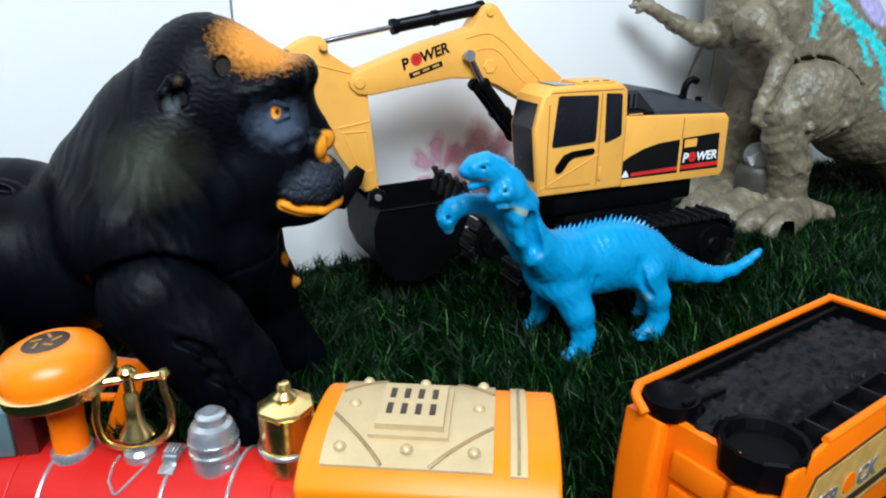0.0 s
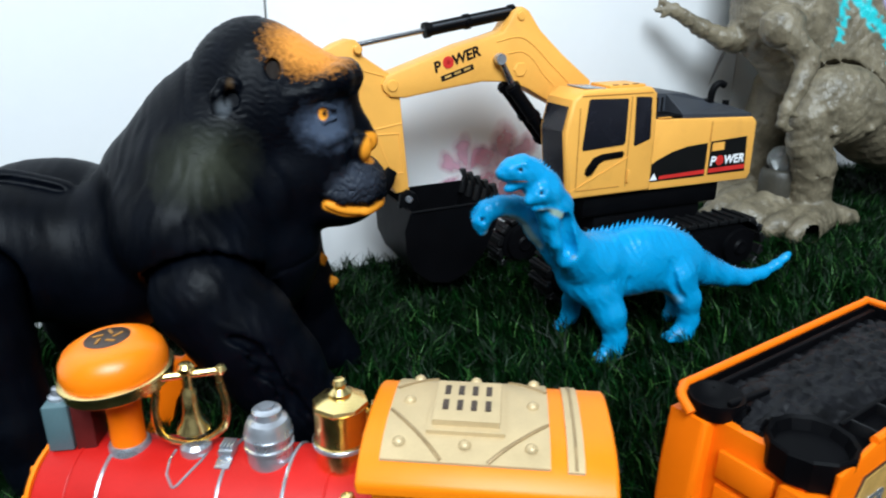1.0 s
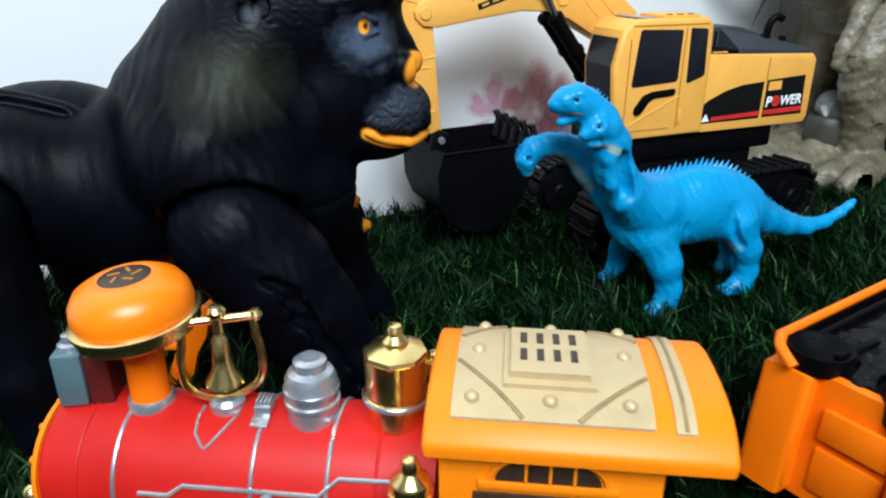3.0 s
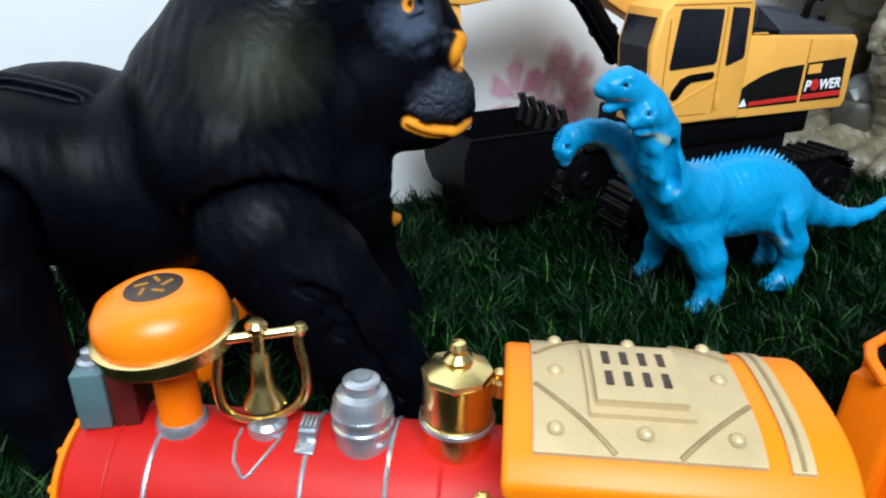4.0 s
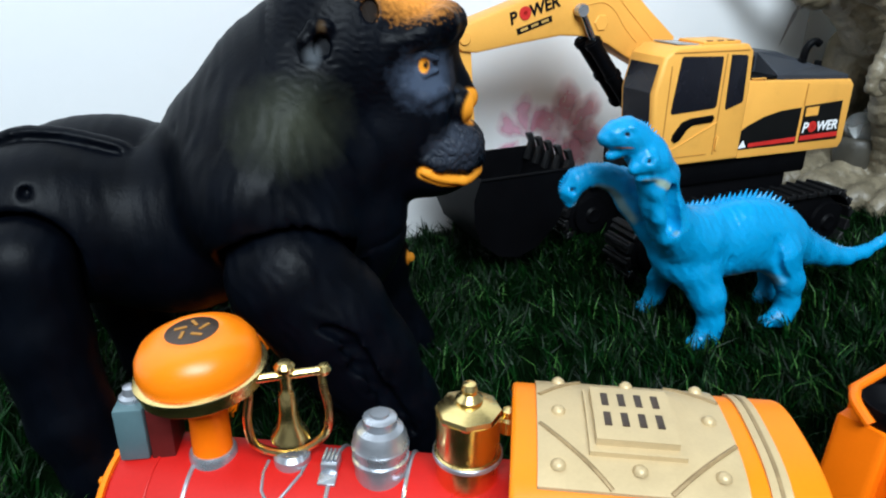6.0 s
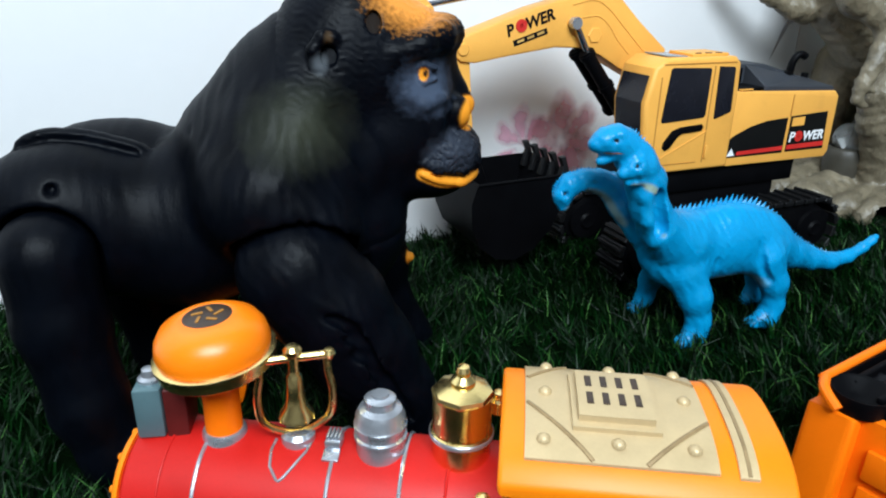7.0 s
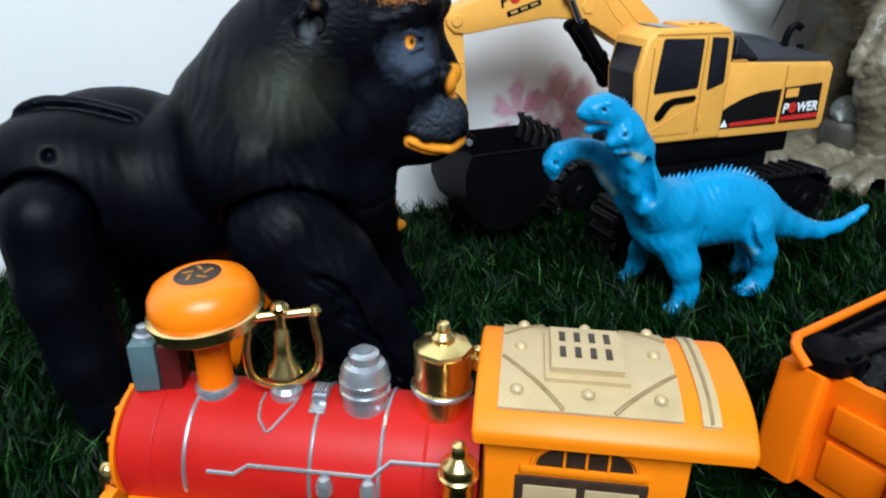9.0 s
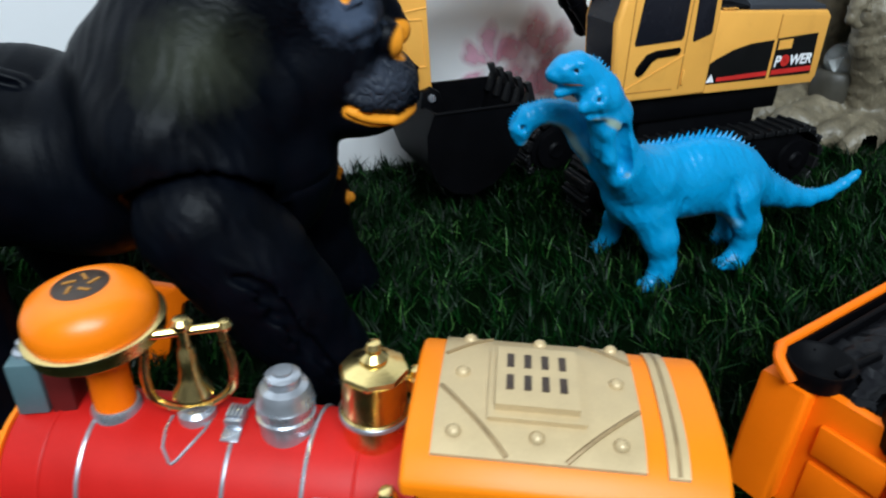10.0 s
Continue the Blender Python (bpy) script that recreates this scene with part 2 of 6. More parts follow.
# moulded figures: blended round limbs, meshed on a grid
class Form:
    def __init__(self, lo, hi, step):
        self.lo, self.step = np.array(lo, float), step
        n = [int(math.ceil((b - a) / step)) + 1 for a, b in zip(lo, hi)]
        g = np.meshgrid(*[lo[i] + step * np.arange(n[i]) for i in range(3)], indexing="ij")
        self.x, self.y, self.z = g
        self.f = np.full(n, 1.0)

    def window(self, lo, hi):
        """The stretch of the grid between two corners."""
        out = []
        for i in range(3):
            n = self.f.shape[i]
            a = int(max(0, math.floor((lo[i] - self.lo[i]) / self.step)))
            b = int(min(n, math.ceil((hi[i] - self.lo[i]) / self.step) + 1))
            out.append(slice(min(a, n), max(b, 0)))
        return tuple(out)

    def join(self, d, k, w=...):
        f = self.f[w]
        h = np.clip(0.5 + 0.5 * (f - d) / k, 0, 1)
        self.f[w] = f * (1 - h) + d * h - k * h * (1 - h)

    def cut(self, d, k, w=...):
        f = self.f[w]
        h = np.clip(0.5 - 0.5 * (f - d) / k, 0, 1)
        self.f[w] = f * (1 - h) + d * h + k * h * (1 - h)

    def limb_distance(self, a, b, pad):
        (ax, ay, az, ar), (bx, by, bz, br) = a, b
        m = max(ar, br) + pad
        w = self.window([min(p, q) - m for p, q in zip(a[:3], b[:3])], [max(p, q) + m for p, q in zip(a[:3], b[:3])])
        x, y, z = self.x[w], self.y[w], self.z[w]
        d = (bx - ax, by - ay, bz - az)
        ll = sum(c * c for c in d) + 1e-12
        t = np.clip(((x - ax) * d[0] + (y - ay) * d[1] + (z - az) * d[2]) / ll, 0, 1)
        dist = np.sqrt((x - ax - t * d[0]) ** 2 + (y - ay - t * d[1]) ** 2 + (z - az - t * d[2]) ** 2)
        return dist - (ar + t * (br - ar)), w

    def limb(self, pts, k=0.008):
        for a, b in zip(pts, pts[1:]):
            d, w = self.limb_distance(a, b, 2 * k + 3 * self.step)
            if d.size:
                self.join(d, k, w)

    def egg_distance(self, c, r, rot, pad):
        m = max(r) + pad
        w = self.window([v - m for v in c], [v + m for v in c])
        e = np.array(Euler([radians(v) for v in rot]).to_matrix()).T
        p = [self.x[w] - c[0], self.y[w] - c[1], self.z[w] - c[2]]
        q = [sum(e[i][j] * p[j] for j in range(3)) / r[i] for i in range(3)]
        k0 = np.sqrt(q[0] ** 2 + q[1] ** 2 + q[2] ** 2)
        k1 = np.sqrt(sum((q[i] / r[i]) ** 2 for i in range(3))) + 1e-9
        return k0 * (k0 - 1) / k1, w

    def egg(self, c, r, k=0.008, rot=(0, 0, 0)):
        d, w = self.egg_distance(c, r, rot, 2 * k + 3 * self.step)
        self.join(d, k, w)

    def carve(self, c, r, k=0.004, rot=(0, 0, 0)):
        d, w = self.egg_distance(c, r, rot, 2 * k + 2 * self.step)
        self.cut(-d, k, w)

    def groove(self, pts, r, k=0.001):
        for a, b in zip(pts, pts[1:]):
            d, w = self.limb_distance((*a, r), (*b, r), 2 * k + 2 * self.step)
            if d.size:
                self.cut(-d, k, w)

    def shell(self, other, gap, k=0.0006):
        """Adds another form's limb as a piece of its own, with a joint gap round it."""
        self.cut(-(other.f - gap), k)
        self.join(other.f, k)

    def like(self):
        out = Form((0, 0, 0), (self.step, self.step, self.step), self.step)
        out.lo, out.x, out.y, out.z = self.lo, self.x, self.y, self.z
        out.f = np.full(self.f.shape, 1.0)
        return out

    def moved(self, dx):
        """The same form shifted along x by whole cells."""
        out = self.like()
        n = int(round(-dx / self.step))
        out.f[:-n] = self.f[n:]
        return out

    def mesh(self, name):
        f = self.f
        s = f < 0
        n = f.shape
        cells = tuple(c - 1 for c in n)
        total, count = np.zeros((*cells, 3)), np.zeros(cells)
        off = [(0, 0, 0), (1, 0, 0), (0, 1, 0), (1, 1, 0), (0, 0, 1), (1, 0, 1), (0, 1, 1), (1, 1, 1)]
        sub = lambda a, o: a[o[0]:o[0] + cells[0], o[1]:o[1] + cells[1], o[2]:o[2] + cells[2]]
        for i in range(8):
            for j in range(i + 1, 8):
                if sum(a != b for a, b in zip(off[i], off[j])) == 1:
                    fa, fb = sub(f, off[i]), sub(f, off[j])
                    cross = sub(s, off[i]) != sub(s, off[j])
                    t = np.where(cross, fa / np.where(cross, fa - fb, 1), 0)
                    for ax in range(3):
                        total[..., ax] += np.where(cross, off[i][ax] + t * (off[j][ax] - off[i][ax]), 0)
                    count += cross
        live = count > 0
        ids = np.full(cells, -1)
        ids[live] = np.arange(live.sum())
        where = np.argwhere(live)
        verts = self.lo + self.step * (where + total[live] / count[live][:, None])
        quads = []
        for ax in range(3):
            u, v = (ax + 1) % 3, (ax + 2) % 3
            a = np.moveaxis(s, (ax, u, v), (0, 1, 2))
            idx = np.moveaxis(ids, (ax, u, v), (0, 1, 2))
            x = a[:-1] != a[1:]
            at = np.argwhere(x[:, 1:-1, 1:-1]) + [0, 1, 1]
            i, j, k = at.T
            q = np.stack([idx[i, j - 1, k - 1], idx[i, j, k - 1], idx[i, j, k], idx[i, j - 1, k]], 1)
            flip = ~a[i, j, k]
            q[flip] = q[flip][:, ::-1]
            quads.append(q)
        quads = np.concatenate(quads)
        quads = quads[(quads >= 0).all(1)]
        me = bpy.data.meshes.new(name)
        me.from_pydata(verts.tolist(), [], quads.tolist())
        me.update()
        me.shade_smooth()
        return me


# the setting
WALL_YAW = 31.0
wall_m = pose(-0.02, 0.69, 0, 0, 0, WALL_YAW)


def build_wall():
    wall = tagged(part("wall_north", box((5.0, 0.1, 2.6), (0, 0.056, 1.29)), M_GROUT, None), "white glazed tiled wall with a faint floral print", "wall", kind="structure")
    wall.matrix_world = wall_m
    w = 0.6
    base = None
    for i in range(-4, 5):
        for j in range(2):
            if base is None:
                base = part("tile", box((w - 0.0022, 0.006, 1.2 - 0.0022), (0, 0.003, 0), 0.0008), M_WALL, wall)
                ob = base
            else:
                ob = new("tile", base.data)
                ob.parent = wall
            ob.location = (-0.1775 - w / 2 + i * w, 0, 0.6 + 1.2 * j)
    return wall


build_wall()


def build_room():
    floor = tagged(part("floor", box((6.0, 6.0, 0.1), (0, 0.3, -0.056)), M_FLOOR, None), "grey tiled floor under the turf mat", "floor", kind="structure")
    ceiling = tagged(part("ceiling", box((6.0, 6.0, 0.1), (0, 0.3, 2.62)), M_ROOM, None), "plain white ceiling", "ceiling", kind="structure")
    tagged(part("wall_west", box((0.1, 6.0, 2.6), (-1.6, 0.3, 1.29)), M_ROOM, None), "plain white wall", "wall", kind="structure")
    tagged(part("wall_east", box((0.1, 6.0, 2.6), (2.2, 0.3, 1.29)), M_ROOM, None), "plain white wall", "wall", kind="structure")
    y, h = WIN["y"], 2.6
    x0, x1, z0, z1 = WIN["x0"], WIN["x1"], WIN["z0"], WIN["z1"]
    pieces = merged(box((x0 + 1.6, 0.12, h), ((x0 - 1.6) / 2, y, h / 2)), box((2.2 - x1, 0.12, h), ((x1 + 2.2) / 2, y, h / 2)),
                    box((x1 - x0, 0.12, z0), ((x0 + x1) / 2, y, z0 / 2)), box((x1 - x0, 0.12, h - z1), ((x0 + x1) / 2, y, (h + z1) / 2)))
    tagged(part("wall_south", pieces, M_ROOM, None), "plain white wall with a window opening", "wall", kind="structure")


build_room()


def build_flower():
    """The printed blossoms on the tile: washes of pink, grey twigs."""
    def wash(name, color, alpha, scale=90):
        m = mat(name, color, 0.2, var=0.15, scale=scale, bump=0.0)
        nt = m.node_tree
        b = nt.nodes["Principled BSDF"]
        uv = nt.nodes.new("ShaderNodeUVMap")
        sep = nt.nodes.new("ShaderNodeSeparateXYZ")
        nt.links.new(uv.outputs["UV"], sep.inputs[0])
        nz = nt.nodes.new("ShaderNodeTexNoise")
        nz.inputs["Scale"].default_value, nz.inputs["Detail"].default_value = 70, 6
        tc = nt.nodes.new("ShaderNodeTexCoord")
        nt.links.new(tc.outputs["Object"], nz.inputs["Vector"])
        ma = nt.nodes.new("ShaderNodeMath")
        ma.operation = "MULTIPLY"
        nt.links.new(sep.outputs["X"], ma.inputs[0])
        nt.links.new(nz.outputs["Fac"], ma.inputs[1])
        mr = nt.nodes.new("ShaderNodeMapRange")
        mr.inputs["From Min"].default_value, mr.inputs["From Max"].default_value = 0.0, 0.3
        mr.inputs["To Max"].default_value = alpha
        nt.links.new(ma.outputs[0], mr.inputs["Value"])
        nt.links.new(mr.outputs["Result"], b.inputs["Alpha"])
        return m

    pink, rose, grey = wash("print_pink", (0.80, 0.36, 0.50), 0.55), wash("print_rose", (0.55, 0.20, 0.25), 0.55), wash("print_grey", (0.26, 0.23, 0.23), 0.85)
    root = thing("flower_print", wall_m, "pink and rose blossoms printed on the white tile", "wall print", kind="structure")

    def petal(cx, cz, ang, length, width, material, lift):
        bm = bmesh.new()
        uvl = bm.loops.layers.uv.new("UVMap")
        n, rings = 20, 4
        grid = [[], [], [], [], []]
        c, s = math.cos(radians(ang)), math.sin(radians(ang))
        for r in range(rings + 1):
            for i in range(n):
                a = 2 * math.pi * i / n
                k = r / rings
                wav = 1 + 0.10 * math.sin(3 * a + cx * 500) + 0.06 * math.sin(5 * a + cz * 900)
                px, pz = (0.5 + 0.5 * math.cos(a) * k * wav) * length, 0.5 * math.sin(a) * k * width * wav * (0.75 + 0.35 * math.cos(a))
                grid[r].append((bm.verts.new((cx + px * c - pz * s, -lift, cz + px * s + pz * c)), 1 - k))
        for r in range(rings):
            for i in range(n):
                q = [grid[r][i], grid[r][(i + 1) % n], grid[r + 1][(i + 1) % n], grid[r + 1][i]]
                try:
                    fc = bm.faces.new([v for v, _ in q])
                except ValueError:
                    continue
                for lp, (_, k) in zip(fc.loops, q):
                    lp[uvl].uv = (min(1, k * 1.1), 0)
        part("petal", bm, material, root, smooth=0)

    lift = 0.0006
    for cx, cz, ang, ln, wd in ((0.020, 0.080, 100, 0.046, 0.032), (0.020, 0.082, 150, 0.042, 0.028), (0.022, 0.080, 60, 0.038, 0.026), (0.016, 0.078, 200, 0.036, 0.024), (0.026, 0.076, 270, 0.032, 0.022)):
        petal(cx, cz, ang, ln, wd, pink, lift)
        lift += 0.0001
    for cx, cz, ang, ln, wd in ((0.066, 0.078, 90, 0.056, 0.052), (0.066, 0.082, 35, 0.054, 0.046), (0.064, 0.082, 150, 0.044, 0.044), (0.068, 0.083, -15, 0.052, 0.044),
                                (0.064, 0.083, 215, 0.042, 0.040), (0.068, 0.082, 270, 0.046, 0.046), (0.066, 0.080, 315, 0.048, 0.042)):
        petal(cx, cz, ang, ln, wd, rose, lift)
        lift += 0.0001
    for cx, cz, ang, ln, wd in ((0.372, 0.148, 62, 0.062, 0.010), (0.395, 0.19, 20, 0.03, 0.012), (0.395, 0.19, 120, 0.026, 0.012), (0.40, 0.195, 75, 0.03, 0.013)):
        petal(cx, cz, ang, ln, wd, grey, lift)
        lift += 0.0001


build_flower()


def build_turf():
    rng = np.random.default_rng(4)
    me = bpy.data.meshes.new("turf_mat")
    root = thing("grass_mat", pose(0, 0, 0), "dark green artificial grass mat laid against the wall", "grass mat", kind="stuff")
    c, s = math.cos(radians(WALL_YAW)), math.sin(radians(WALL_YAW))
    bm = bmesh.new()
    L0, L1, W = -0.75, 1.05, 1.1
    vs = [bm.verts.new((-0.02 + u * c - v * s, 0.69 + u * s + v * c, z)) for z in (-0.006, 0.0) for u, v in ((L0, -W), (L1, -W), (L1, -0.003), (L0, -0.003))]
    for q in ((3, 2, 1, 0), (4, 5, 6, 7), (0, 1, 5, 4), (1, 2, 6, 5), (2, 3, 7, 6), (3, 0, 4, 7)):
        bm.faces.new([vs[i] for i in q])
    part("backing", bm, M_MAT, root, smooth=0)
    n = 120000
    tufts = n // 7
    u = rng.uniform(L0, L1, tufts)
    v = -0.004 - (rng.random(tufts) ** 1.0) * (W - 0.01)
    x0 = -0.02 + u * c - v * s
    y0 = 0.69 + u * s + v * c
    keep = (y0 > 0.08) & (x0 > -0.6) & (x0 < 0.75) & (np.abs(x0) < 0.22 + 0.75 * y0)
    x0, y0 = x0[keep], y0[keep]
    k = 12
    x = np.repeat(x0, k) + rng.normal(0, 0.0024, len(x0) * k)
    y = np.repeat(y0, k) + rng.normal(0, 0.0024, len(x0) * k)
    dirs = np.repeat(rng.uniform(0, 2 * np.pi, len(x0)), k) + rng.normal(0, 0.9, len(x))
    # the pile leans the same way over wide patches
    lean_dir = 2.2 + 1.5 * np.sin(x * 9 + 1.0) + 1.2 * np.sin(y * 11 + x * 4)
    length = rng.uniform(0.013, 0.027, len(x))
    curl = rng.uniform(0.25, 0.95, len(x))
    dx = np.cos(dirs) * 0.7 + np.cos(lean_dir) * 0.6
    dy = np.sin(dirs) * 0.7 + np.sin(lean_dir) * 0.6
    nn = np.hypot(dx, dy) + 1e-6
    dx, dy = dx / nn, dy / nn
    wd = rng.uniform(0.00045, 0.0008, len(x))
    face = rng.uniform(0, 2 * np.pi, len(x))
    wx, wy = np.cos(face) * wd, np.sin(face) * wd
    verts, faces = [], []
    lev = []
    for t, wk in ((0.0, 1.0), (0.5, 0.9), (1.0, 0.0)):
        h = length * (t - 0.38 * curl * t * t)
        o = length * curl * t * t * 0.9
        px, py = x + dx * o, y + dy * o
        # keep the blades on this side of the wall
        dist = -(px + 0.02) * s + (py - 0.69) * c
        over = np.maximum(dist + 0.0015, 0)
        px, py = px + over * s, py - over * c
        if wk:
            lev.append(np.stack([px - wx * wk, py - wy * wk, h], 1))
            lev.append(np.stack([px + wx * wk, py + wy * wk, h], 1))
        else:
            lev.append(np.stack([px, py, h], 1))
    m = len(x)
    verts = np.concatenate(lev)
    i = np.arange(m)
    quads = np.stack([i, i + m, i + 3 * m, i + 2 * m], 1)
    tris = np.stack([i + 2 * m, i + 3 * m, i + 4 * m], 1)
    me.from_pydata(verts.tolist(), [], quads.tolist() + tris.tolist())
    g = bpy.data.materials.new("turf_blades")
    g.use_nodes = True
    nt = g.node_tree
    b = nt.nodes["Principled BSDF"]
    geo = nt.nodes.new("ShaderNodeNewGeometry")
    ramp = nt.nodes.new("ShaderNodeValToRGB")
    els = ramp.color_ramp.elements
    # most blades near black, a few bright: highlights put into the blade colour
    els[0].color, els[1].color = (0.0004, 0.0040, 0.0006, 1), (0.050, 0.130, 0.030, 1)
    e = els.new(0.7)
    e.color = (0.0009, 0.0105, 0.0013, 1)
    e = els.new(0.93)
    e.color = (0.004, 0.034, 0.005, 1)
    nt.links.new(geo.outputs["Random Per Island"], ramp.inputs["Fac"])
    nt.links.new(ramp.outputs["Color"], b.inputs["Base Color"])
    b.inputs["Roughness"].default_value = 0.45
    b.inputs["Specular IOR Level"].default_value = 0.12
    me.materials.append(g)
    ob = new("grass_blades", me)
    ob.parent = root
    ob["kind"] = "stuff"


build_turf()


# the moulded animals of rubber and plastic
def attribute(me, name, values):
    """One number for each vertex of a mesh: where a colour was sprayed on the toy, or a hole darkened."""
    me.attributes.new(name, "FLOAT", "POINT").data.foreach_set("value", np.asarray(values, np.float32))


def sprayed(m, name, color, rough=None):
    """Another colour where the mesh's numbers of that name say so."""
    nt = m.node_tree
    b = nt.nodes["Principled BSDF"]
    at = nt.nodes.new("ShaderNodeAttribute")
    at.attribute_name = name
    mix = nt.nodes.new("ShaderNodeMix")
    mix.data_type = "RGBA"
    nt.links.new(at.outputs["Fac"], mix.inputs["Factor"])
    nt.links.new(b.inputs["Base Color"].links[0].from_socket, mix.inputs["A"])
    mix.inputs["B"].default_value = (*color, 1)
    nt.links.new(mix.outputs["Result"], b.inputs["Base Color"])
    return m


def points_of(me):
    co = np.empty(len(me.vertices) * 3)
    me.vertices.foreach_get("co", co)
    return co.reshape(-1, 3)


def from_line(p, line):
    """How far the points p are from a line of points."""
    best = np.full(len(p), 9.0)
    for a, b in zip(line, line[1:]):
        a, d = np.array(a), np.array(b) - np.array(a)
        t = np.clip((p - a) @ d / (d @ d + 1e-12), 0, 1)
        best = np.minimum(best, np.linalg.norm(p - a - t[:, None] * d, axis=1))
    return best


def in_egg(p, c, r):
    return np.sqrt((((p - np.array(c)) / np.array(r)) ** 2).sum(1))


def soft(d, edge, width):
    """1 inside the edge, 0 outside it."""
    return np.clip((edge - d) / width + 0.5, 0, 1)


def strokes(u, v, across, along):
    """Short combed strokes: fine across u, long along v."""
    a, b = 2 * np.pi / across, 2 * np.pi / along
    return np.sin(u * a + 1.8 * np.sin(v * b * 0.8) + 1.3 * np.sin(u * a * 0.23)) * (0.5 + 0.5 * np.sin(v * b + 2.2 * np.sin(u * a * 0.41) + 1.1 * np.sin(v * b * 0.37)))


def gorilla_head(g):
    """Skull, nape and jaw without the face."""
    g.limb([(-0.086, 0.012, 0.158, 0.0330), (-0.060, 0.012, 0.182, 0.0330), (-0.038, 0.011, 0.198, 0.034)], 0.016)
    g.egg((-0.034, 0.011, 0.206), (0.032, 0.030, 0.034), 0.012)
    g.egg((-0.018, 0.011, 0.196), (0.024, 0.028, 0.024), 0.012)
    g.egg((-0.004, 0.011, 0.176), (0.022, 0.027, 0.036), 0.012)
    g.egg((-0.020, 0.011, 0.160), (0.026, 0.029, 0.030), 0.012)
    g.limb([(-0.036, 0.011, 0.2145, 0.0255), (0.004, 0.011, 0.2080, 0.0140)], 0.010)


def build_gorilla():
    g = Form((-0.22, -0.085, -0.004), (0.045, 0.105, 0.255), 0.0015)
    # trunk and rump
    g.limb([(-0.165, 0.012, 0.124, 0.040), (-0.118, 0.012, 0.116, 0.037), (-0.066, 0.012, 0.135, 0.046)], 0.02)
    g.egg((-0.172, -0.008, 0.127), (0.040, 0.032, 0.0365), 0.012)
    g.egg((-0.045, 0.010, 0.120), (0.038, 0.044, 0.045), 0.016)
    # the back plate: a separate shell over the far half of the rump
    plate = g.like()
    plate.egg((-0.157, 0.027, 0.1255), (0.050, 0.0375, 0.0425), 0.004)
    plate.limb([(-0.140, 0.026, 0.134, 0.0290), (-0.100, 0.022, 0.130, 0.0270)], 0.012)
    g.shell(plate, 0.0018, 0.0012)
    def top(x, y):
        i, j = int(round((x - g.lo[0]) / g.step)), int(round((y - g.lo[1]) / g.step))
        return g.lo[2] + g.step * (np.nonzero(g.f[i, j] < 0)[0][-1] + 0.5)

    lip_line = [(px, -0.006 + 0.06 * (px + 0.186), top(px, -0.006 + 0.06 * (px + 0.186))) for px in (-0.186, -0.176, -0.166, -0.156, -0.146, -0.136)]
    g.limb([(a, b + 0.0042, c + 0.0004, 0.0030) for a, b, c in bezier(lip_line, 4)], 0.0040)
    g.groove([(a, b - 0.0006, c + 0.0006) for a, b, c in bezier(lip_line, 4)], 0.0018, 0.0006)
    # shoulders and nape
    g.egg((-0.076, -0.024, 0.146), (0.031, 0.023, 0.038), 0.010)
    g.limb([(-0.088, -0.008, 0.162, 0.022), (-0.060, -0.016, 0.170, 0.024), (-0.042, -0.018, 0.156, 0.020)], 0.010)
    g.egg((-0.066, 0.052, 0.150), (0.036, 0.026, 0.040), 0.012)
    gorilla_head(g)
    # fold between the cheek and the shoulder
    g.groove(bezier([(-0.040, -0.036, 0.182), (-0.030, -0.034, 0.168), (-0.022, -0.034, 0.152), (-0.016, -0.030, 0.136)], 6), 0.0040, 0.008)
    # arms: the near one is a shell that comes out of the sleeve of the shoulder
    g.limb([(-0.074, -0.032, 0.142, 0.030), (-0.060, -0.036, 0.128, 0.026)], 0.010)
    arm = g.like()
    arm.limb([(-0.064, -0.0445, 0.113, 0.0265), (-0.048, -0.044, 0.092, 0.0262), (-0.034, -0.043, 0.068, 0.0245), (-0.020, -0.042, 0.042, 0.0210), (-0.008, -0.041, 0.022, 0.0170), (0.002, -0.041, 0.014, 0.0130)], 0.006)
    for i in range(4):
        arm.limb([(0.000, -0.054 + 0.0090 * i, 0.018, 0.0064), (0.012, -0.056 + 0.0094 * i, 0.0110, 0.0060), (0.017, -0.056 + 0.0094 * i, 0.0050, 0.0048)], 0.0025)
    for i in range(5):
        arm.groove(bezier([(-0.050 + 0.0055 * i, -0.0690 + 0.0012 * i, 0.100 - 0.010 * i), (-0.040 + 0.0055 * i, -0.0680 + 0.0012 * i, 0.094 - 0.011 * i), (-0.034 + 0.0055 * i, -0.0640 + 0.0012 * i, 0.084 - 0.012 * i)], 4), 0.0008, 0.004)
    ax, az = arm.x, arm.z
    arm.f = arm.f + 0.00032 * strokes(ax * 0.85 + az * 0.5, az - ax * 0.6, 0.0052, 0.022)
    g.shell(arm, 0.0036, 0.0034)
    g.limb([(-0.040, 0.050, 0.140, 0.028), (-0.033, 0.060, 0.108, 0.0230), (-0.024, 0.062, 0.072, 0.0215), (-0.018, 0.064, 0.040, 0.0185), (-0.006, 0.066, 0.020, 0.0170), (0.004, 0.066, 0.012, 0.012)], 0.008)
    spots = ((-0.0070, 0.053, 0.092), (-0.0010, 0.054, 0.0755))
    for p in spots:
        g.egg(p, (0.0032, 0.0032, 0.0032), 0.0006)
    # hind legs: shells fixed to the hips
    leg = g.like()
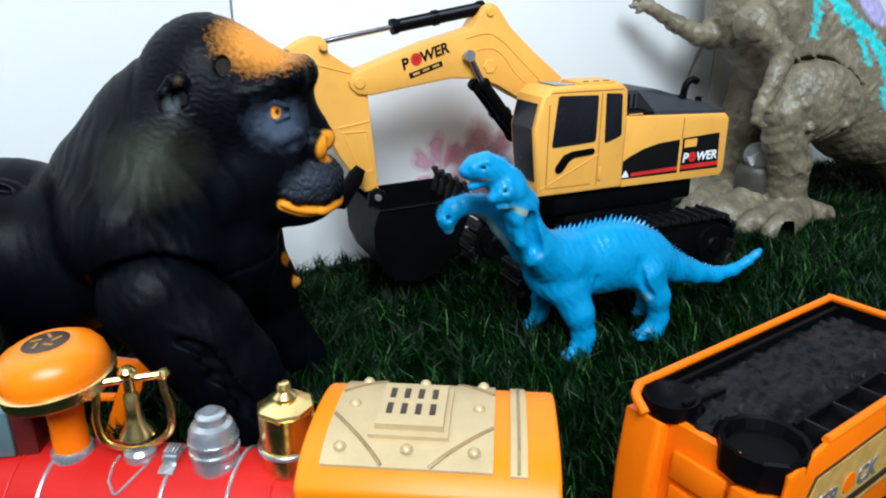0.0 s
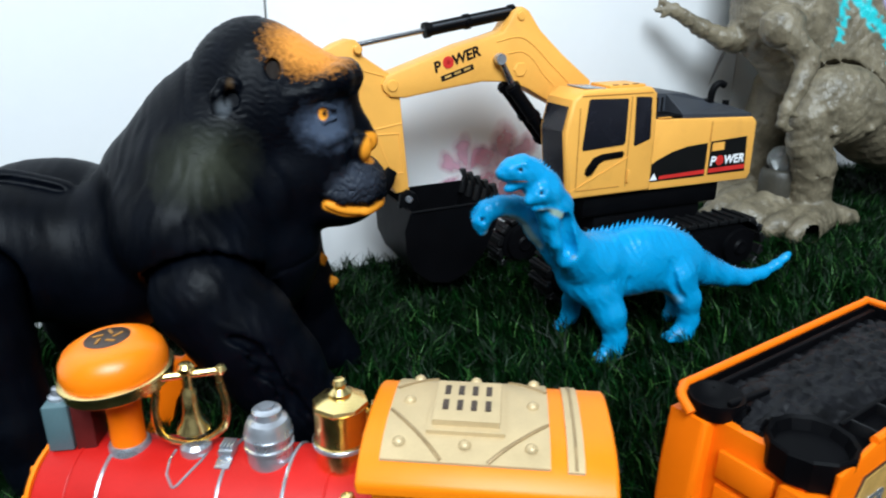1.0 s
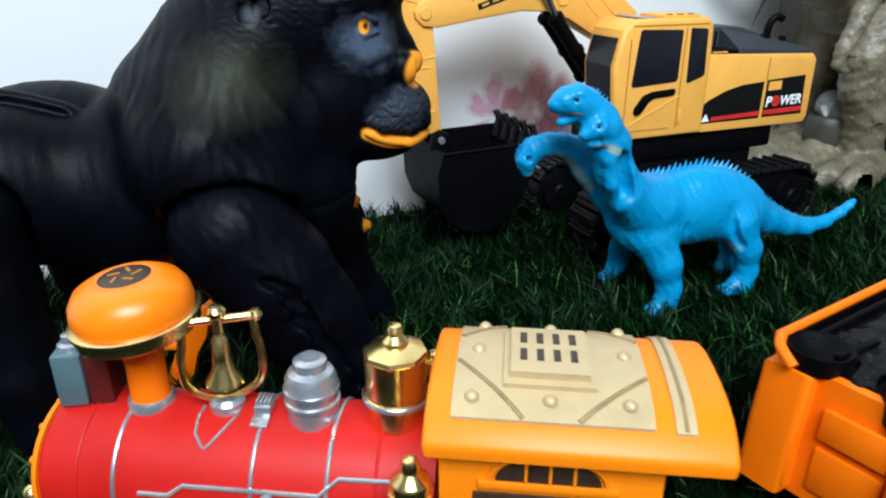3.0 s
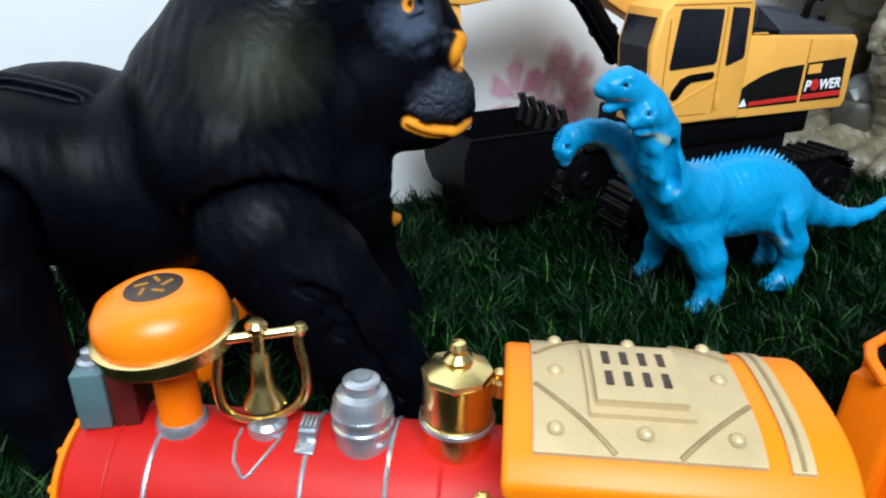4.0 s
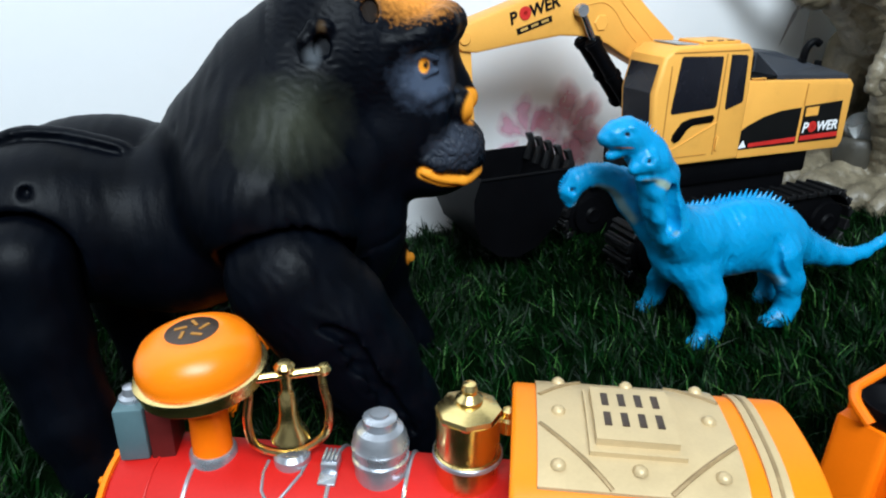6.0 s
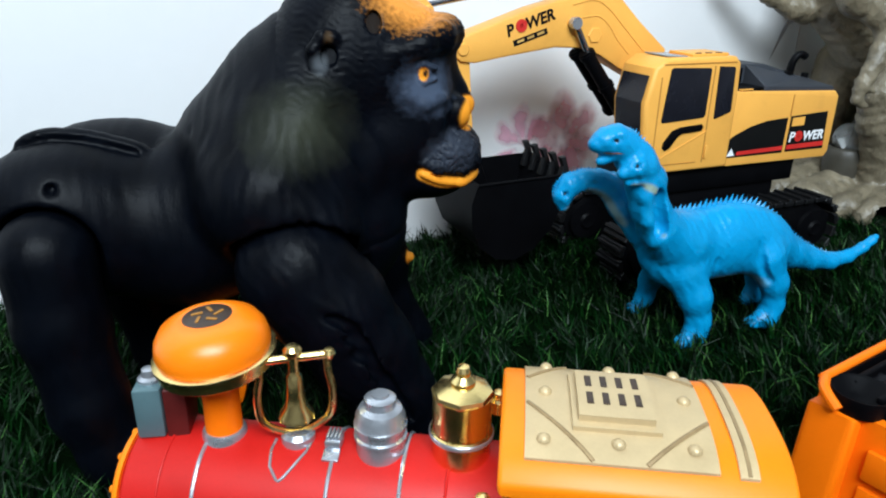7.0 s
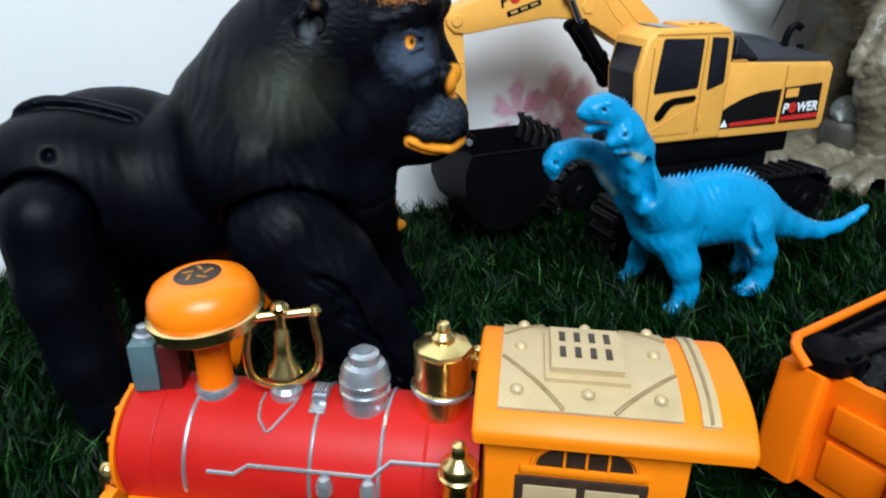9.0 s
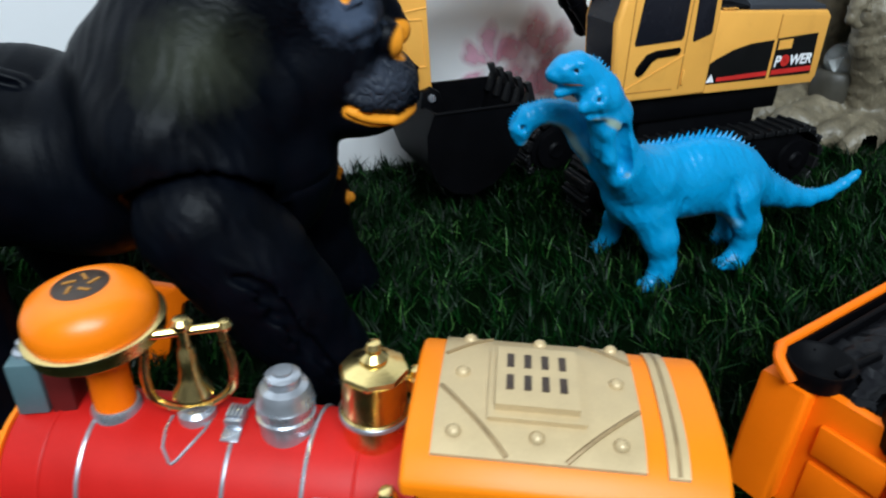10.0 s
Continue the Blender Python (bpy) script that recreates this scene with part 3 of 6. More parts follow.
    leg.limb([(-0.172, -0.035, 0.1195, 0.0205), (-0.170, -0.037, 0.088, 0.0195), (-0.164, -0.040, 0.045, 0.0175), (-0.156, -0.040, 0.018, 0.0165), (-0.138, -0.041, 0.012, 0.0120)], 0.006)
    g.shell(leg, 0.0026, 0.0030)
    g.limb([(-0.165, 0.056, 0.108, 0.026), (-0.162, 0.060, 0.060, 0.020), (-0.155, 0.062, 0.018, 0.017), (-0.138, 0.062, 0.012, 0.013)], 0.008)
    # screw holes
    g.carve((-0.166, -0.040, 0.1495), (0.0030, 0.012, 0.0036), 0.0004)
    g.carve((-0.109, -0.024, 0.173), (0.0030, 0.008, 0.0050), 0.0006)
    # combed fur on the shoulder
    x, y, z = g.x, g.y, g.z
    sleeve = np.clip((z - 0.125) * 60, 0, 1) * np.clip((x + 0.115) * 60, 0, 1) * np.clip((0.200 - z) * 60, 0, 1)
    g.f = g.f + 0.00036 * strokes(x + 0.35 * (z - 0.17) * np.sign(x + 0.06), z, 0.0060, 0.024) * sleeve
    g.f = g.f + 0.00018 * strokes(x, z + 0.4 * x, 0.0070, 0.035)
    # the trunk sinks a little where the finer head lies over it
    inside = np.minimum.reduce([x + 0.072, 0.045 - x, z - 0.112, 0.26 - z, y + 0.040, 0.062 - y])
    g.f = g.f + 0.0025 * np.clip((inside - 0.002) / 0.007, 0, 1)

    h = Form((-0.072, -0.040, 0.112), (0.044, 0.062, 0.250), 0.0009)
    h.limb([(-0.118, 0.012, 0.116, 0.037), (-0.066, 0.012, 0.135, 0.046)], 0.02)
    h.egg((-0.045, 0.010, 0.120), (0.038, 0.044, 0.045), 0.016)
    h.egg((-0.076, -0.024, 0.146), (0.031, 0.023, 0.038), 0.010)
    h.limb([(-0.088, -0.008, 0.162, 0.022), (-0.060, -0.016, 0.170, 0.024), (-0.042, -0.018, 0.156, 0.020)], 0.010)
    h.egg((-0.066, 0.052, 0.150), (0.036, 0.026, 0.040), 0.012)
    gorilla_head(h)
    h.groove(bezier([(-0.040, -0.036, 0.182), (-0.030, -0.034, 0.168), (-0.022, -0.034, 0.152), (-0.016, -0.030, 0.136)], 6), 0.0040, 0.008)
    h.limb([(-0.074, -0.032, 0.142, 0.030), (-0.060, -0.036, 0.128, 0.026)], 0.010)
    M = 0.011
    both = lambda pts: pts + [(p[0], 2 * M - p[1], *p[2:]) for p in pts[::-1]]
    # brow ridge
    h.limb(both([(-0.014, -0.0170, 0.2050, 0.0042), (-0.002, -0.0135, 0.2085, 0.0055), (0.0075, -0.0050, 0.2115, 0.0066), (0.0125, 0.0050, 0.2125, 0.0070)]), 0.005)
    # muzzle: jaw, hanging upper lip
    h.egg((0.002, M, 0.1435), (0.0255, 0.0235, 0.0150), 0.006)
    lip = h.like()
    lip.egg((0.0105, M, 0.1565), (0.0215, 0.0262, 0.0150), 0.004, (0, 8, 0))
    lip.limb(both([(-0.006, -0.0115, 0.1540, 0.0030), (0.006, -0.0125, 0.1500, 0.0032), (0.019, -0.0065, 0.1480, 0.0034), (0.0265, 0.0030, 0.1490, 0.0036)]), 0.004)
    u, v = h.x - 0.9 * np.abs(h.y - M), h.z
    net = np.sin(u * 1050 + 2.0 * np.sin(v * 520)) * np.sin(v * 760 + 1.6 * np.sin(u * 430) + 0.6)
    lip.f = lip.f + 0.0011 * np.exp(-(net / 0.24) ** 2)
    h.join(lip.f, 0.0022)
    lower = both([(-0.0015, -0.0135, 0.1468), (0.0070, -0.0120, 0.1430), (0.0180, -0.0070, 0.1405), (0.0260, 0.0030, 0.1418), (0.0275, 0.0080, 0.1425)])
    h.limb([(*q, 0.0014 + 0.0012 * min(1, abs(q.y - M) < 0.019) * min(1, 0.4 + (0.0250 - abs(q.y - M)) * 60)) for q in bezier(lower, 5)], 0.0012)
    # nose: flat broad wings, a bridge, open nostrils
    h.limb([(0.007, M, 0.198, 0.0080), (0.0165, M, 0.184, 0.0078)], 0.006)
    h.egg((0.0195, M, 0.1770), (0.0085, 0.0085, 0.0078), 0.003)
    for s in (-1, 1):
        h.egg((0.0160, M + 0.0120 * s, 0.1752), (0.0085, 0.0072, 0.0085), 0.0025)
        h.limb([(0.0080, M + 0.0170 * s, 0.1830, 0.0030), (0.0060, M + 0.0205 * s, 0.1740, 0.0030), (0.0050, M + 0.0225 * s, 0.1660, 0.0030)], 0.004)
        h.carve((0.0230, M + 0.0105 * s, 0.1750), (0.0050, 0.0046, 0.0046), 0.0012)
        # socket, eyeball, lids, the pouch under the eye
        h.carve((0.0045, M - 0.0010 + 0.0305 * s, 0.1955), (0.0140, 0.0095, 0.0078), 0.004)
        h.egg((-0.0015, M + 0.0215 * s, 0.1955), (0.0046, 0.0040, 0.0042), 0.0006)
        h.limb([(-0.0075, M + 0.0235 * s, 0.1965, 0.0014), (-0.0015, M + 0.0252 * s, 0.2000, 0.0016), (0.0045, M + 0.0230 * s, 0.1980, 0.0014)], 0.001)
        h.limb([(-0.0075, M + 0.0235 * s, 0.1945, 0.0012), (-0.0015, M + 0.0248 * s, 0.1912, 0.0014), (0.0045, M + 0.0228 * s, 0.1930, 0.0012)], 0.001)
        h.limb([(-0.0140, M + 0.0255 * s, 0.1930, 0.0022), (-0.0100, M + 0.0268 * s, 0.1855, 0.0026), (-0.0010, M + 0.0258 * s, 0.1815, 0.0028), (0.0075, M + 0.0225 * s, 0.1835, 0.0026)], 0.003)
        # ear: a rim round a hollow
        cy = M + 0.0330 * s
        h.carve((-0.0462, cy + 0.001 * s, 0.2050), (0.0050, 0.0060, 0.0072), 0.001)
        h.limb([(-0.0400, cy - 0.002 * s, 0.2075, 0.0020), (-0.0425, cy, 0.2120, 0.0026), (-0.0475, cy + 0.001 * s, 0.2125, 0.0028), (-0.0515, cy + 0.002 * s, 0.2070, 0.0028), (-0.0505, cy + 0.002 * s, 0.2005, 0.0028), (-0.0465, cy + 0.001 * s, 0.1975, 0.0028), (-0.0430, cy, 0.1990, 0.0022)], 0.0016)
        h.carve((-0.0243, M + 0.0300 * s, 0.2185), (0.0036, 0.0120, 0.0050), 0.0006)
    # strokes of fur run back over the skull and down the cheeks
    hx, hz = h.x, h.z
    bare = np.clip((hx + 0.012) * 120, 0, 1) * np.clip((0.207 - hz) * 200, 0, 1)
    h.f = h.f + 0.00026 * strokes(hz + 0.30 * hx, hx - 0.2 * hz, 0.0032, 0.0085) * (1 - bare) * np.clip((hz - 0.165) * 40, 0.3, 1)
    edge = np.minimum.reduce([hx + 0.070, hz - 0.114])
    h.f = h.f + 0.0012 * np.clip(1 - edge / 0.006, 0, 1)

    trunk, head = g.mesh("trunk"), h.mesh("head")
    bm = bmesh.new()
    bm.from_mesh(trunk)
    bm.from_mesh(head)
    me = bpy.data.meshes.new("gorilla_figure")
    bm.to_mesh(me)
    bm.free()
    me.shade_smooth()
    p = points_of(me)
    orange = soft(from_line(p, bezier(lower, 5)), 0.0032, 0.0007)
    for s in (-1, 1):
        orange = np.maximum(orange, soft(in_egg(p, (0.0240, M + 0.0095 * s, 0.1742), (0.0098, 0.0130, 0.0085)), 1.0, 0.14))
        orange = np.maximum(orange, soft(in_egg(p, (-0.0015, M + 0.0250 * s, 0.1955), (0.0024, 0.004, 0.0033)), 1.0, 0.2))
    for q in spots:
        orange = np.maximum(orange, soft(in_egg(p, q, (0.0042, 0.0042, 0.0042)), 1.0, 0.15))
    attribute(me, "orange_paint", orange)
    pupil_and_hole_dark = np.zeros(len(p))
    for s in (-1, 1):
        pupil_and_hole_dark = np.maximum(pupil_and_hole_dark, soft(in_egg(p, (-0.0005, M + 0.0262 * s, 0.1958), (0.0012, 0.003, 0.0018)), 1.0, 0.3))
        # the dark inside of the brow's screw holes is put into the colour too
        pupil_and_hole_dark = np.maximum(pupil_and_hole_dark, soft(in_egg(p, (-0.0243, M + 0.0260 * s, 0.2185), (0.0036, 0.010, 0.0050)), 1.0, 0.2))
    attribute(me, "pupil_and_hole_dark", pupil_and_hole_dark)
    m = mat("dark_gorilla_plastic", (0.0008, 0.0014, 0.0030), 0.45, var=0.4, scale=55, bump=0.12, fine=480, spec=0.078)
    streaks(m, 0.16, (900, 900, 160), (0, 10, 0), 0.0008)
    # olive sheen on top of the near shoulder, put into the colour
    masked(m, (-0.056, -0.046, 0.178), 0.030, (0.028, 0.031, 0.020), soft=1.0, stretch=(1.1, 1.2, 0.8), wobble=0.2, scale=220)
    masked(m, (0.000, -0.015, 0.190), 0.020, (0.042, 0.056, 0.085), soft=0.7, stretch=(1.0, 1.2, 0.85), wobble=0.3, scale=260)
    masked(m, (0.012, 0.000, 0.157), 0.020, (0.030, 0.036, 0.050), soft=0.5, stretch=(1.0, 1.3, 0.7), wobble=0.2, scale=260)
    masked(m, (-0.0085, 0.004, 0.2262), 0.0325, (0.66, 0.25, 0.045), soft=0.6, stretch=(0.90, 0.98, 0.60), wobble=0.32, scale=520)
    for s in (-1, 1):
        masked(m, (-0.0450, M + 0.034 * s, 0.2120), 0.0036, (0.11, 0.065, 0.030), soft=0.8, wobble=0.2)
        masked(m, (-0.0490, M + 0.035 * s, 0.2010), 0.0060, (0.085, 0.095, 0.105), soft=0.8, stretch=(0.8, 1.2, 1.1), wobble=0.2)
    sprayed(m, "orange_paint", (0.72, 0.26, 0.02))
    sprayed(m, "pupil_and_hole_dark", (0.012, 0.008, 0.006))
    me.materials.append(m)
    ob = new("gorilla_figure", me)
    ob.matrix_world = pose(-0.085, 0.365, 0, 0, 0, 10)
    return tagged(ob, "black plastic toy gorilla with orange brow, nostrils and lip", "toy gorilla")


build_gorilla()


def build_blue_dinosaur():
    g = Form((-0.118, -0.050, -0.004), (0.192, 0.052, 0.172), 0.00115)
    # trunk: deep chest, high hips, thin loins
    g.egg((-0.010, 0.002, 0.066), (0.030, 0.020, 0.027), 0.010, (0, 14, 0))
    g.egg((0.024, 0.003, 0.068), (0.040, 0.0215, 0.0275), 0.010)
    g.egg((0.056, 0.003, 0.064), (0.032, 0.0190, 0.0240), 0.010, (0, 26, 0))
    g.limb([(0.070, 0.003, 0.060, 0.0170), (0.090, 0.004, 0.0515, 0.0120), (0.112, 0.004, 0.0435, 0.0085), (0.132, 0.004, 0.0390, 0.0062), (0.150, 0.004, 0.0405, 0.0046), (0.164, 0.004, 0.0465, 0.0036), (0.172, 0.004, 0.0515, 0.0028), (0.1755, 0.004, 0.0545, 0.0020)], 0.0035)
    # the tall neck with its head
    g.limb([(-0.014, -0.003, 0.074, 0.0200), (-0.036, -0.009, 0.088, 0.0130), (-0.0480, -0.012, 0.103, 0.0112), (-0.0530, -0.012, 0.119, 0.0112), (-0.0620, -0.012, 0.1350, 0.0108), (-0.0730, -0.012, 0.1450, 0.0104)], 0.006)
    g.limb([(-0.0785, -0.012, 0.1485, 0.0098), (-0.0850, -0.012, 0.1480, 0.0080), (-0.0915, -0.012, 0.1465, 0.0046)], 0.003)
    g.limb([(-0.0760, -0.012, 0.1410, 0.0058), (-0.0870, -0.012, 0.1362, 0.0030)], 0.0014)
    g.limb([(-0.0840, -0.0185, 0.1520, 0.0020), (-0.0790, -0.0190, 0.1528, 0.0022)], 0.002)
    # the small head before it, its throat arching back to the neck
    g.limb([(-0.0500, -0.012, 0.1230, 0.0095), (-0.0600, -0.0175, 0.1320, 0.0080), (-0.0680, -0.0200, 0.1335, 0.0070), (-0.0755, -0.0205, 0.1300, 0.0040)], 0.003)
    g.limb([(-0.0620, -0.0200, 0.1255, 0.0045), (-0.0715, -0.0205, 0.1240, 0.0026)], 0.0014)
    # the thin strand of neck under it, free of the tall neck
    g.limb([(-0.0300, -0.008, 0.074, 0.0110), (-0.0455, -0.018, 0.0840, 0.0050), (-0.0545, -0.021, 0.0980, 0.0036), (-0.0580, -0.021, 0.1140, 0.0034), (-0.0560, -0.020, 0.1225, 0.0045)], 0.004)
    # the low neck that hangs over in an arch
    g.limb([(-0.0140, 0.004, 0.066, 0.0200), (-0.0330, 0.010, 0.080, 0.0130), (-0.0470, 0.018, 0.096, 0.0105), (-0.0560, 0.022, 0.1080, 0.0090), (-0.0660, 0.023, 0.1125, 0.0075), (-0.0760, 0.024, 0.1135, 0.0068), (-0.0860, 0.024, 0.1110, 0.0072), (-0.0905, 0.024, 0.1040, 0.0062), (-0.0895, 0.024, 0.0965, 0.0038)], 0.004)
    # the gap beside the strand
    g.groove(bezier([(-0.0510, -0.0205, 0.1160), (-0.0480, -0.0215, 0.1050), (-0.0460, -0.0210, 0.0960), (-0.0440, -0.0205, 0.0900)], 6), 0.0032, 0.0040)
    # legs
    g.limb([(-0.010, -0.009, 0.052, 0.0150), (-0.004, -0.0155, 0.036, 0.0105), (0.001, -0.0170, 0.018, 0.0076), (-0.001, -0.0175, 0.007, 0.0070), (-0.008, -0.0190, 0.0048, 0.0058)], 0.006)
    g.limb([(-0.012, 0.016, 0.050, 0.0120), (-0.010, 0.028, 0.030, 0.0070), (-0.010, 0.031, 0.016, 0.0058), (-0.015, 0.032, 0.0075, 0.0056)], 0.006)
    g.limb([(0.055, -0.009, 0.056, 0.0150), (0.064, -0.0140, 0.038, 0.0090), (0.068, -0.0135, 0.020, 0.0068), (0.064, -0.0135, 0.0095, 0.0070), (0.056, -0.0135, 0.0080, 0.0054)], 0.006)
    g.limb([(0.070, 0.010, 0.050, 0.0110), (0.076, 0.016, 0.032, 0.0072), (0.078, 0.016, 0.012, 0.0062), (0.072, 0.016, 0.0090, 0.0054)], 0.006)
    for cx, cy, cz in ((-0.0138, -0.0225, 0.0042), (-0.0130, -0.0160, 0.0042), (0.0508, -0.0165, 0.0068), (0.0506, -0.0105, 0.0068), (-0.0195, 0.029, 0.0065), (-0.0195, 0.035, 0.0065)):
        g.egg((cx, cy, cz), (0.0034, 0.0026, 0.0030), 0.003)
    # creases of the thigh and the shoulder, rings of the shin
    g.groove(bezier([(0.042, -0.0190, 0.072), (0.044, -0.0195, 0.060), (0.049, -0.0200, 0.048), (0.054, -0.0210, 0.042)], 5), 0.0014, 0.003)
    g.groove(bezier([(0.008, -0.0190, 0.062), (0.011, -0.0195, 0.052), (0.009, -0.0215, 0.043)], 5), 0.0012, 0.004)
    eyes = ((-0.0825, -0.0205, 0.1500), (-0.0700, -0.0262, 0.1352), (-0.0915, 0.0182, 0.1065))
    for c in eyes:
        g.carve(c, (0.0022, 0.0018, 0.0017), 0.0008)
        g.egg((c[0], c[1] + 0.0008, c[2]), (0.0011, 0.0010, 0.0011), 0.0003)
    # wrinkled hide: fine pebbles, folds across the flank
    x, y, z = g.x, g.y, g.z
    g.f = g.f + 0.00020 * np.sin(x * 1300 + 2 * np.sin(z * 420)) * np.sin(z * 1150 + 2 * np.sin(x * 360)) + 0.00032 * strokes(x + 0.5 * z, z, 0.0065, 0.020)
    body = g.mesh("blue_dinosaur_figure")
    bm = bmesh.new()
    bm.from_mesh(body)

    def spines(line, h0, h1, n):
        pts = bezier(line, 12)
        for i in range(n):
            a = i / (n - 1) * (len(pts) - 1.001)
            j = int(a)
            p = pts[j].lerp(pts[j + 1], a - j)
            d = (pts[j + 1] - pts[j]).normalized()
            up = Vector((-d.z, 0, d.x)) if d.x > 0 else Vector((d.z, 0, -d.x))
            h = h0 + (h1 - h0) * math.sin(math.pi * i / (n - 1))
            h *= 0.75 + 0.45 * ((i * 7) % 5) / 5
            w = min(0.0026, h * 0.6)
            base = [p + d * w - up * 0.001, p + Vector((0, 0.0014, 0)) - up * 0.001, p - d * w - up * 0.001, p - Vector((0, 0.0014, 0)) - up * 0.001]
            vs = [bm.verts.new(q) for q in base]
            tip = bm.verts.new(p + up * h + d * h * 0.25)
            for q in range(4):
                fc = bm.faces.new((vs[q], vs[(q + 1) % 4], tip))
                fc.smooth = False

    def ridge(x, y):
        """The height of the back over a place."""
        i, j = int(round((x - g.lo[0]) / g.step)), int(round((y - g.lo[1]) / g.step))
        col = np.nonzero(g.f[i, j] < 0)[0]
        return g.lo[2] + g.step * (col[-1] + 0.5)

    back = [(bx, 0.003, ridge(bx, 0.003)) for bx in (-0.020, -0.006, 0.010, 0.026, 0.042, 0.058, 0.074)]
    tail = [(bx, 0.004, ridge(bx, 0.004)) for bx in (0.075, 0.090, 0.106, 0.122, 0.138, 0.156)]
    spines(back, 0.0020, 0.0060, 24)
    spines(tail, 0.0014, 0.0024, 30)
    spines([(-0.0330, -0.009, 0.0990), (-0.0385, -0.012, 0.1120), (-0.0435, -0.012, 0.1240), (-0.0525, -0.012, 0.1405), (-0.0640, -0.012, 0.1520), (-0.0740, -0.012, 0.1560)], 0.0014, 0.0022, 28)
    spines([(-0.0985, 0.024, 0.1075), (-0.0950, 0.024, 0.1140), (-0.0880, 0.024, 0.1185), (-0.0770, 0.024, 0.1205), (-0.0660, 0.023, 0.1200), (-0.0560, 0.022, 0.1170)], 0.0014, 0.0022, 22)
    bmesh.ops.recalc_face_normals(bm, faces=[f for f in bm.faces if len(f.verts) == 3])
    bm.to_mesh(body)
    bm.free()
    p = points_of(body)
    throat = bezier([(-0.0690, -0.024, 0.1215), (-0.0590, -0.0250, 0.1210), (-0.0510, -0.0235, 0.1150), (-0.0450, -0.0225, 0.1030), (-0.0425, -0.0215, 0.0880)], 6)
    arch = bezier([(-0.0860, 0.021, 0.0935), (-0.0800, 0.020, 0.1020), (-0.0720, 0.019, 0.1060), (-0.0620, 0.016, 0.1000), (-0.0520, 0.010, 0.0860)], 6)
    pale = np.maximum.reduce([0.9 * soft(from_line(p, throat), 0.0022, 0.0018), 0.7 * soft(from_line(p, arch), 0.0036, 0.0034), 0.8 * soft(in_egg(p, (0.028, 0.003, 0.040), (0.034, 0.026, 0.0075)), 1.0, 0.5)])
    attribute(body, "pale_paint", pale)
    dark = np.zeros(len(p))
    for c in eyes:
        dark = np.maximum(dark, soft(in_egg(p, c, (0.0013, 0.0020, 0.0013)), 1.0, 0.3))
    attribute(body, "eye_paint", dark)
    m = M_BLUE
    sprayed(m, "pale_paint", (0.26, 0.33, 0.24))
    # shade in the gap beside the strand, put into the colour
    masked(m, (-0.0500, -0.0200, 0.0990), 0.0040, (0.015, 0.060, 0.085), soft=0.8, stretch=(0.7, 1.2, 4.2), wobble=0.15)
    sprayed(m, "eye_paint", (0.01, 0.012, 0.015))
    masked(m, (-0.082, -0.016, 0.1420), 0.0052, (0.30, 0.12, 0.06), soft=0.3, stretch=(1.4, 1.5, 0.16), wobble=0.05)
    body.materials.append(m)
    ob = new("blue_dinosaur_figure", body)
    ob.matrix_world = pose(0.096, 0.47, 0.0, 0, 0, 20)
    return tagged(ob, "glossy blue rubber three-headed dinosaur with spined back", "toy dinosaur")


build_blue_dinosaur()


